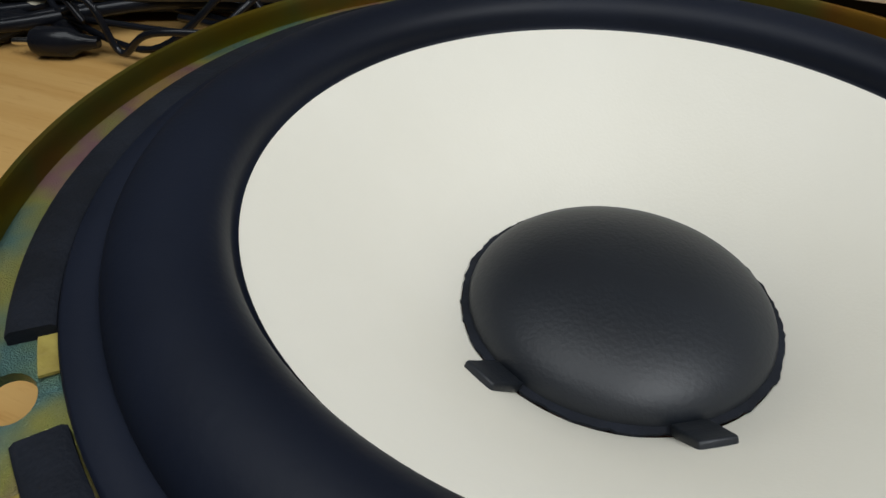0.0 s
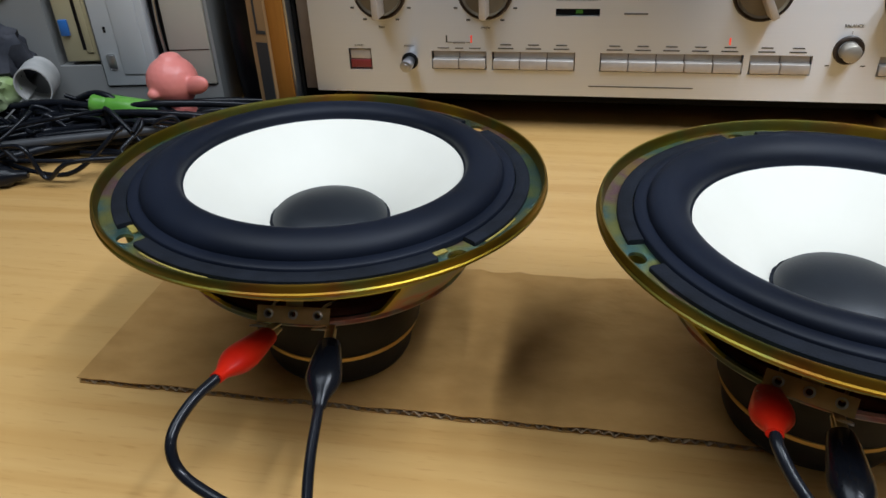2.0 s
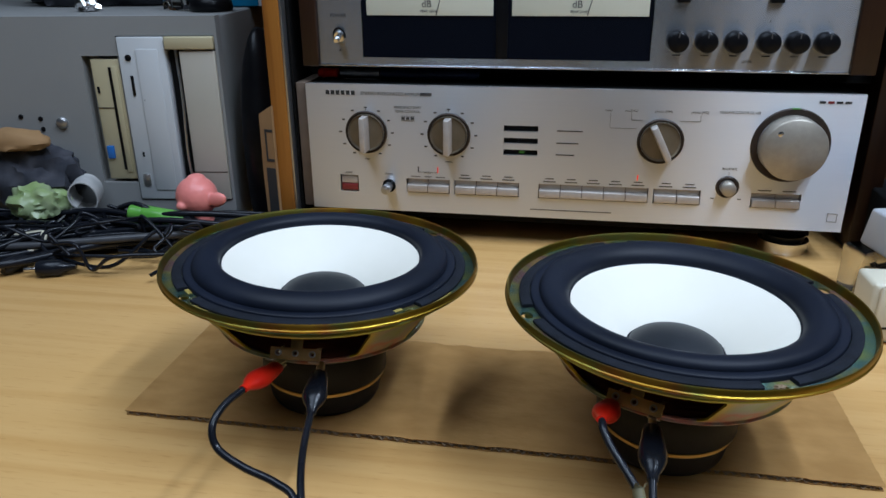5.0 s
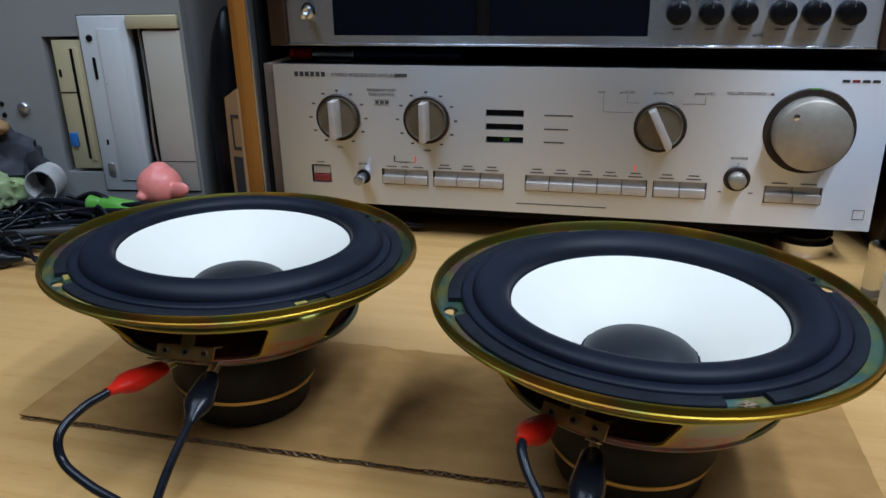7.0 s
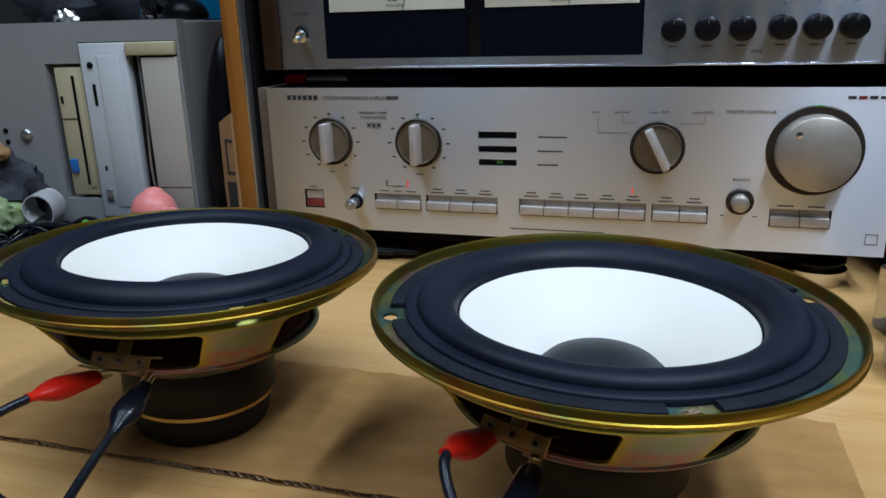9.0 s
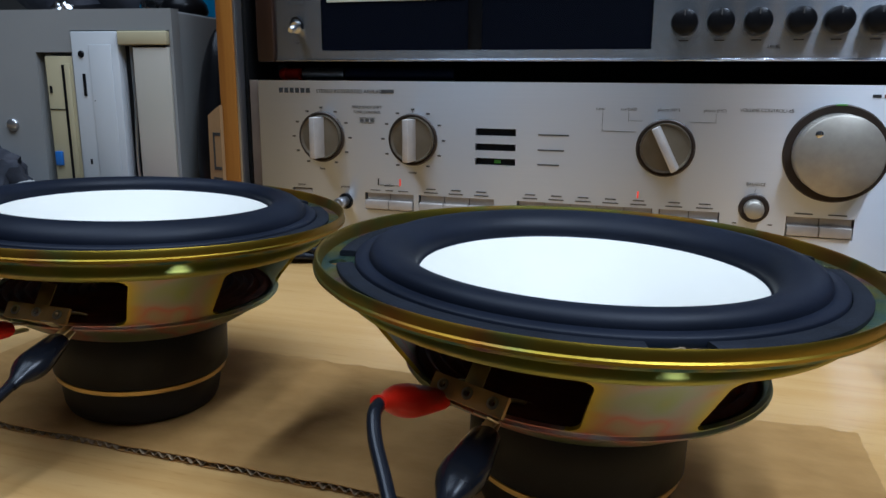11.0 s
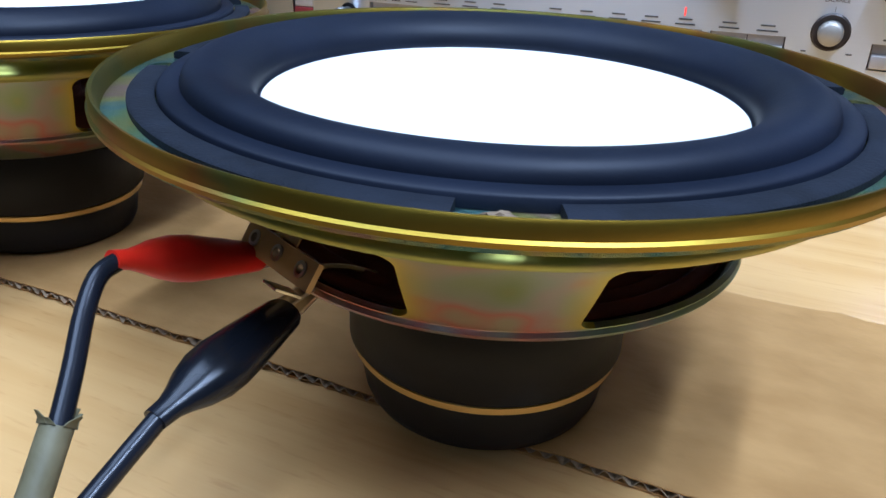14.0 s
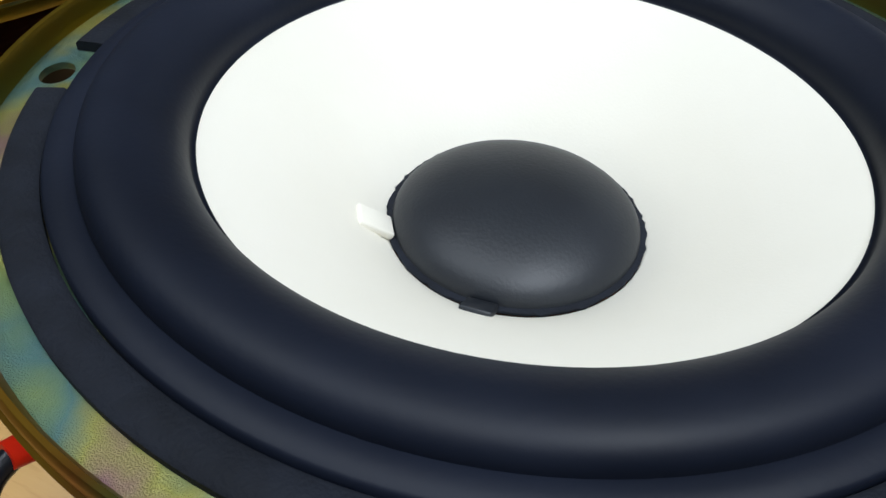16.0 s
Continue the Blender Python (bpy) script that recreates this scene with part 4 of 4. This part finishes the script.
# ---- the old computer ----
def computer():
    p = tagged(empty("computer_tower", pose(-0.0780, 0.0090, 0, 0, 0, 7.7)), "aged grey computer standing on its side with vertical drive bays", "computer")
    H = 0.1935
    holes = [rect_loop(-0.0900, -0.0025, 0.0270, 0.1770)[::-1], rect_loop(-0.1235, -0.0905, 0.0440, 0.1600)[::-1]]
    part("front_bezel", sheet_bm([rect_loop(-0.42, 0.0, 0.002, H)] + holes, 0.012), PC_GREY, p, "aged grey front bezel")
    box("case", PC_GREY, (-0.418, -0.002, 0.0122, 0.40, 0.0, H - 0.001), p, 0.002)
    d = box("optical_drive", PC_WHITE, (-0.0892, -0.0475, -0.0015, 0.012, 0.0280, 0.1762), p, 0.0008, "pale grey optical drive mounted upright")
    box("tray_door", PC_WHITE, (-0.0735, -0.0535, -0.0024, -0.0014, 0.0370, 0.1660), d, 0.0006)
    lathe("headphone_jack", [(0, -0.0012), (0.0022, -0.0012), (0.0028, -0.0004), (0.0028, 0.0), (0, 0.0)], BLACK, d, 24, at=pose(-0.0808, -0.0015, 0.1585, -90, 0, 0))
    box("volume_wheel", BLACK, (-0.0812, -0.0785, -0.0024, -0.001, 0.1250, 0.1430), d, 0.0006)
    box("led", BLACK, (-0.0815, -0.0795, -0.0019, -0.001, 0.0690, 0.0735), d, 0.0002)
    box("eject_button", SILVER, (-0.0840, -0.0775, -0.0026, -0.001, 0.0410, 0.0530), d, 0.0015)
    box("pinhole", BLACK, (-0.0715, -0.0708, -0.0028, -0.0016, 0.1210, 0.1217), d, 0)
    c = box("blank_cover", PC_BEIGE, (-0.0345, -0.0030, -0.0020, 0.012, 0.0280, 0.1640), p, 0.0008, "beige blank drive cover")
    box("finger_tab", PC_YELLOW, (-0.0462, -0.0030, -0.0040, 0.004, 0.1655, 0.1764), c, 0.001)
    box("lower_seam", BLACK, (-0.0340, -0.0035, -0.0023, -0.0018, 0.0545, 0.0550), c, 0)
    box("slot", BLACK_MATT, (-0.0468, -0.0350, 0.0080, 0.012, 0.0280, 0.1650), p, 0)
    tube("slot_cable", [(-0.0400, 0.005, 0.165), (-0.0385, 0.003, 0.12), (-0.0405, 0.003, 0.07), (-0.0380, 0.005, 0.03)], 0.0012, SILVER, p)
    f = box("floppy_drive", PC_YELLOW, (-0.1167, -0.0912, 0.0010, 0.012, 0.0470, 0.1570), p, 0.0008, "yellowed floppy drive mounted upright")
    box("disk_slot", BLACK, (-0.1017, -0.0992, 0.0006, 0.0014, 0.0560, 0.1500), f, 0)
    box("slot_flap", PC_YELLOW, (-0.0987, -0.0937, -0.0002, 0.0014, 0.0540, 0.1510), f, 0.0004)
    box("eject_button", BLUE, (-0.1147, -0.1082, -0.0014, 0.0014, 0.0670, 0.0790), f, 0.0006, "small blue eject button")
    box("led", BLACK, (-0.1142, -0.1122, 0.0003, 0.0014, 0.1270, 0.1330), f, 0)
    box("thumb_notch", BLACK, (-0.1162, -0.1002, 0.0005, 0.0014, 0.1135, 0.1142), f, 0)
    lathe("power_button", [(0, -0.0035), (0.0040, -0.0032), (0.0052, -0.002), (0.0054, 0.0), (0, 0.0)], SILVER, p, 36, label="round silver power button", at=pose(-0.1520, 0, 0.1005, -90, 0, 0))
    for x, z in ((-0.1720, 0.1040), (-0.1715, 0.0945), (-0.1900, 0.1060)):
        lathe("small_led", [(0, -0.0010), (0.0020, -0.0008), (0.0023, 0.0), (0, 0.0)], BLACK, p, 20, at=pose(x, 0, z, -90, 0, 0))


computer()


# on the computer
TOP = 0.1935
tagged(lumpy("glass_ornament", (0.026, 0.018, 0.026), CLEAR, pose(-0.138, 0.085, TOP), 5, 0.35, "clear faceted glass ornament on the computer", "ornament", 3, 3.0))
tagged(lathe("black_dome", [(0, 0.0), (0.019, 0.0), (0.0205, 0.003), (0.0190, 0.009), (0.0140, 0.0150), (0.0070, 0.0180), (0, 0.0190)], BLACK, None, 48, at=pose(-0.110, 0.070, TOP)), "glossy black plastic dome on the computer", "mouse")
bx = tagged(empty("blue_box", pose(-0.118, 0.12, TOP, 0, 0, 6)), "blue cardboard box with a white edge on the computer", "box")
box("body", BOX_BLUE, (-0.02, 0.032, 0, 0.05, 0, 0.09), bx, 0.001)
box("white_edge", WHITE_PLASTIC, (0.0322, 0.046, 0, 0.05, 0, 0.09), bx, 0.001)
lumpy("crumpled_foil", (0.011, 0.009, 0.009), CHROME, pose(-0.232, 0.06, TOP), 8, 0.5, "small crumpled shiny foil ball on the computer", "foil", 3, 3.5)
lumpy("dark_cushion", (0.10, 0.06, 0.06), CLOTH_DARK, pose(-0.27, 0.17, TOP), 9, 0.3, "dark cloth cushion on the computer", "cushion", 4, 2.0)

# between computer and rack
lumpy("black_case", (0.0222, 0.036, 0.118), BLACK, pose(-0.0535, 0.046, 0.0), 3, 0.05, "glossy black rounded case standing beside the computer", "case", 4, 1.2)
# added black sheet: puts the unlit space behind the computer into colour
tagged(box("dark_backdrop", BLACK_MATT, (-0.60, -0.0290, 0.42, 0.435, 0.0, 0.62), bevel=0.002), "added matt black sheet standing in for the darkness behind the computer", "board")
kb = tagged(empty("cardboard_flap", pose(-0.0405, -0.004, 0.0, 0, 0, -14)), "brown printed cardboard piece leaning by the rack", "cardboard")
part("board", sheet_bm([[(0, 0), (0.0135, 0), (0.0135, 0.1200), (0.009, 0.1175), (0.0, 0.1120), (-0.001, 0.06)]], 0.003), KRAFT, kb)
for dims in ((0.0045, 0.0128, 0.070, 0.0725), (0.0045, 0.0128, 0.0965, 0.099), (0.0045, 0.0062, 0.0725, 0.0965), (0.003, 0.0128, 0.015, 0.064)):
    box("printed_bar", INK, (dims[0], dims[1], -0.0004, 0.0, dims[2], dims[3]), kb, 0)


# ---- clutter beside the computer ----
def figurine():
    """A squat toy moulded in one piece: the round forms are fused into one skin."""
    bm = bmesh.new()

    def ball(c, size, rot=None):
        m = Matrix.Translation(c) @ (rot or Matrix()) @ Matrix.Diagonal((*size, 1))
        bmesh.ops.create_icosphere(bm, subdivisions=3, radius=1, matrix=m)

    ball((0, 0, 0.0405), (0.0190, 0.0180, 0.0185))
    ball((0.0005, 0.001, 0.0560), (0.0085, 0.0085, 0.0050))
    ball((-0.0050, -0.0165, 0.0355), (0.0052, 0.0046, 0.0040))
    ball((0.0225, -0.004, 0.0400), (0.0110, 0.0042, 0.0068), pose(0, 0, 0, 0, -16, 0))
    ball((-0.0190, 0.003, 0.0390), (0.0050, 0.0030, 0.0045), pose(0, 0, 0, 0, 14, 0))
    ball((0, 0, 0.0145), (0.0140, 0.0125, 0.0135))
    for side in (-1, 1):
        ball((0.0065 * side, -0.004, 0.0045), (0.0060, 0.0085, 0.0047))
        ball((0.0125 * side, -0.007, 0.0180), (0.0042, 0.0065, 0.0050))
    me = bpy.data.meshes.new("figurine_forms")
    bm.to_mesh(me)
    bm.free()
    tmp = bpy.data.objects.new("tmp_figurine", me)
    scene.collection.objects.link(tmp)
    fuse = tmp.modifiers.new("fuse", "REMESH")
    fuse.mode, fuse.voxel_size, fuse.use_smooth_shade = "VOXEL", 0.0010, True
    soft = tmp.modifiers.new("soft", "SMOOTH")
    soft.factor, soft.iterations = 0.5, 4
    bpy.context.view_layer.update()
    skin = bpy.data.meshes.new_from_object(tmp.evaluated_get(bpy.context.evaluated_depsgraph_get()))
    bpy.data.objects.remove(tmp)
    skin.name = "figurine"
    skin.materials.clear()
    tagged(link("figurine", skin, PINK, None, "", pose(-0.0985, -0.0240, 0.0, 0, 0, -8)), "small glossy pink vinyl pig figurine standing before the computer", "figurine")


figurine()
g = tagged(empty("green_tube", pose(-0.154, -0.044, 0.0290, 0, 99, 5)), "lime green plastic tube lying by the computer", "tube")
lathe("body", [(0, 0.012), (0.0078, 0.012), (0.0085, 0.014), (0.0085, 0.050), (0.0075, 0.052), (0, 0.052)], LIME, g, 28)
lathe("cap", [(0, 0), (0.0066, 0.0), (0.0074, 0.0012)] + [(0.0074 + 0.0005 * (k % 2), 0.0018 + 0.0012 * k) for k in range(8)] + [(0.0074, 0.0118), (0, 0.0118)], LIME, g, 28)

rnd = random.Random(11)


def cable_heap():
    for i in range(84):
        y = -0.195 + 0.15 * rnd.random()
        x = -0.34 + 0.05 * rnd.random()
        pts = []
        far = rnd.choice((rnd.uniform(-0.15, -0.05), rnd.uniform(-0.08, 0.10)))
        n = 7
        lift = rnd.uniform(0.004, 0.028)
        for k in range(n):
            t = k / (n - 1)
            yy = y * (1 - t) + (0.015 + 0.035 * (far + 0.06)) * t + rnd.uniform(-0.016, 0.016) * (1 - 0.5 * t)
            pts.append((x + (far - x) * t, yy, 0.003 + lift * (0.4 + 0.6 * math.sin(math.pi * t)) * rnd.uniform(0.6, 1.1) * (1 - 0.6 * t)))
        r = rnd.choice((0.0016, 0.0022, 0.0026, 0.0032))
        mat, word = (CABLE_GREY, "grey") if i in (5, 14, 21, 33) else (BLACK_VINYL, "black")
        tagged(tube("signal_cable", pts, r, mat, label=f"{word} signal cable in a tangled heap on the desk", n=7), category="cable", group="cables heaped beside the computer")


cable_heap()
for pts in ([(-0.26, -0.060, 0.022), (-0.19, -0.048, 0.030), (-0.14, -0.046, 0.027), (-0.10, -0.043, 0.030), (-0.05, -0.030, 0.026), (0.0, -0.012, 0.016), (0.06, 0.0, 0.010)],
            [(-0.25, -0.080, 0.008), (-0.20, -0.040, 0.016), (-0.15, -0.042, 0.036), (-0.122, -0.048, 0.020), (-0.14, -0.056, 0.012), (-0.18, -0.070, 0.005)],
            [(-0.31, -0.050, 0.02), (-0.22, -0.050, 0.025), (-0.13, -0.040, 0.016), (-0.09, -0.042, 0.016), (-0.04, -0.022, 0.014), (0.04, 0.008, 0.008)],
            [(-0.30, -0.075, 0.012), (-0.20, -0.060, 0.020), (-0.12, -0.052, 0.026), (-0.04, -0.040, 0.020), (0.03, -0.005, 0.012), (0.10, 0.01, 0.006)],
            [(-0.31, -0.10, 0.010), (-0.21, -0.075, 0.014), (-0.12, -0.055, 0.020), (-0.05, -0.035, 0.018), (0.02, 0.0, 0.012), (0.12, 0.015, 0.006)]):
    tagged(tube("signal_cable", pts, 0.0026, BLACK_VINYL, label="thick black signal cable lying across the heap"), category="cable", group="cables heaped beside the computer")
tangle = random.Random(23)
for i in range(26):
    x, y = tangle.uniform(-0.27, -0.10), tangle.uniform(-0.105, -0.040)
    a, pts = tangle.uniform(0, 6.28), []
    span = tangle.uniform(0.018, 0.05)
    for k in range(7):
        a += tangle.uniform(-0.4, 1.3)
        pts.append((x + span * math.cos(a) * 1.6, min(y + span * math.sin(a) * 0.7, -0.036), tangle.uniform(0.004, 0.034)))
    tagged(tube("thin_cable", pts, tangle.uniform(0.0011, 0.0019), BLACK_VINYL, seg=8, label="thin black cable tangled in the heap"), category="cable", group="cables heaped beside the computer")
for x, y, a in ((-0.178, -0.124, 20), (-0.192, -0.108, -30), (-0.215, -0.120, 70)):
    c = tagged(empty("cable_plug", pose(x, y, 0.007, 0, 90, a)), "black moulded plug at a cable's end on the desk", "plug", "plugs on the desk")
    lathe("body", [(0, -0.012), (0.0055, -0.012), (0.0068, -0.009), (0.0068, 0.006), (0.004, 0.010), (0.0024, 0.018), (0, 0.018)], BLACK_VINYL, c, 24)
    lathe("pin", [(0, -0.022), (0.0015, -0.022), (0.0018, -0.0205), (0.0018, -0.012)], CHROME, c, 16)
def curled_paper():
    """A strip of paper curled into an open loop, its tail running back among the cables."""
    turns = [(1.0 - 0.012 * i, radians(-150 + 15 * i)) for i in range(26)]
    line = [(0.0145 * k * math.cos(a), 0.0165 * k * math.sin(a)) for k, a in turns]
    x, z = line[0]
    line = [(x - 0.040, z - 0.012), (x - 0.028, z - 0.012), (x - 0.014, z - 0.007)] + line
    verts, faces = [], []
    for i, (x, z) in enumerate(line):
        a, b = line[max(i - 1, 0)], line[min(i + 1, len(line) - 1)]
        d = Vector((b[0] - a[0], b[1] - a[1])).normalized() * 0.0005
        for y in (-0.014, 0.016):
            verts += [(x - d.y, y, z + d.x), (x + d.y, y, z - d.x)]
    for i in range(len(line) - 1):
        a, b = i * 4, i * 4 + 4
        faces += [(a, b, b + 2, a + 2), (a + 1, a + 3, b + 3, b + 1), (a, a + 1, b + 1, b), (a + 2, b + 2, b + 3, a + 3)]
    faces += [(0, 2, 3, 1), tuple(len(verts) - 4 + k for k in (0, 1, 3, 2))]
    tagged(mesh_object("curled_paper", verts, faces, PAPER, at=pose(-0.2035, -0.034, 0.0415, 0, -12, 24)), "pale grey paper strip curled into a loop among the cables", "paper")


curled_paper()
lumpy("clear_wrapper", (0.026, 0.022, 0.018), FILM_GREEN, pose(-0.238, -0.050, 0.026), 12, 0.28, "crumpled pale green clear wrapper among the cables", "wrapper", 4, 2.4)
lumpy("dark_cloth", (0.045, 0.03, 0.036), CLOTH_DARK, pose(-0.262, -0.02, 0.03), 15, 0.35, "dark grey folded cloth beside the computer", "cloth", 4, 2.2)
lumpy("kraft_packet", (0.032, 0.014, 0.012), KRAFT, pose(-0.262, -0.035, 0.081), 17, 0.2, "brown paper packet on the cloth", "packet", 3, 2.0)
tagged(tube("cream_cord", [(-0.30, -0.10, 0.006), (-0.225, -0.088, 0.020), (-0.205, -0.094, 0.022), (-0.212, -0.108, 0.012), (-0.26, -0.13, 0.004)], 0.0026, CREAM, label="cream cord looped on the desk edge of the heap"), category="cable")


# ---- power things beside the rack ----
def wall_tap():
    o = tagged(empty("power_outlet_block", pose(0.4290, -0.1400, 0, 0, 0, 3)), "cream power outlet block with a black rocker switch", "power outlet")
    box("body", CREAM, (0, 0.048, 0.0, 0.030, 0.0, 0.0425), o, 0.0035)
    b = box("cover_plate", CREAM, (0.0035, 0.0485, -0.0022, 0.0002, 0.0030, 0.0415), o, 0.002)
    for z in (0.0285, 0.0125):
        box("blade_slot", BLACK, (0.0085, 0.0175, -0.0026, -0.0018, z - 0.0007, z + 0.0007), b, 0)
    part("switch_bezel", box_bm(0.0285, 0.0425, -0.0042, -0.0005, 0.0050, 0.0385, 0.0045, 4), BLACK, b, "black rocker switch bezel", smooth=True)
    part("rocker", box_bm(0.0315, 0.0395, -0.0056, -0.0030, 0.0110, 0.0325, 0.0015), material("smoked_rocker", (0.22, 0.2, 0.17), 0.3), b, "smoky rocker", smooth=True)


wall_tap()
cb = tagged(empty("clear_plastic_box", pose(0.4430, -0.096, 0, 0, 0, 13)), "clear plastic junction box under the white adapter", "box")
box("shell", CLEAR, (0, 0.055, 0, 0.040, 0, 0.0415), cb, 0.003)
for x in (0.010, 0.026, 0.042):
    lathe("brass_screw", [(0, 0.010), (0.0035, 0.010), (0.0035, 0.030), (0, 0.030)], BRASS, cb, 20, at=pose(x, 0.014, 0))
wa = tagged(empty("power_adapter", pose(0.4530, -0.1010, 0.0417, 0, 0, 13)), "white power adapter with a lit red lamp under a clear dome", "power adapter")
bm = box_bm(0, 0.066, 0, 0.042, 0, 0.0275, 0.0025, 3)
for v in bm.verts:
    k = v.co.z / 0.0275
    v.co.x += (0.033 - v.co.x) * 0.10 * k
    v.co.y += (0.024 - v.co.y) * 0.14 * k
part("body", bm, WHITE_PLASTIC, wa, smooth=True)
for z in (0.009, 0.0165):
    box("moulded_rib", WHITE_PLASTIC, (0.004, 0.060, 0.0001 + 0.12 * z, 0.003 + 0.12 * z, z, z + 0.0012), wa, 0.0004)
lathe("lamp_dome", [(0.0072, 0.0), (0.0070, 0.0022), (0.0058, 0.0042), (0.0034, 0.0054), (0, 0.0058)], CLEAR, wa, 32, at=pose(0.0165, 0.0150, 0.0274))
lathe("red_lamp", [(0, 0.0030), (0.0022, 0.0024), (0.0030, 0.0)], RED_MARK, wa, 24, at=pose(0.0165, 0.0150, 0.0275))
box("switch_lever", WHITE_PLASTIC, (0.030, 0.036, 0.020, 0.025, 0.026, 0.0375), wa, 0.0018)
lumpy("teal_bag", (0.036, 0.03, 0.034), TEAL, pose(0.521, -0.010, 0.058), 21, 0.3, "crumpled teal plastic bag behind the adapter", "bag", 4, 2.2)
st = tagged(box("dark_carton", BLACK_MATT, (0.480, 0.545, -0.025, 0.06, 0.0, 0.058), bevel=0.002), "dark carton standing beside the rack", "box")
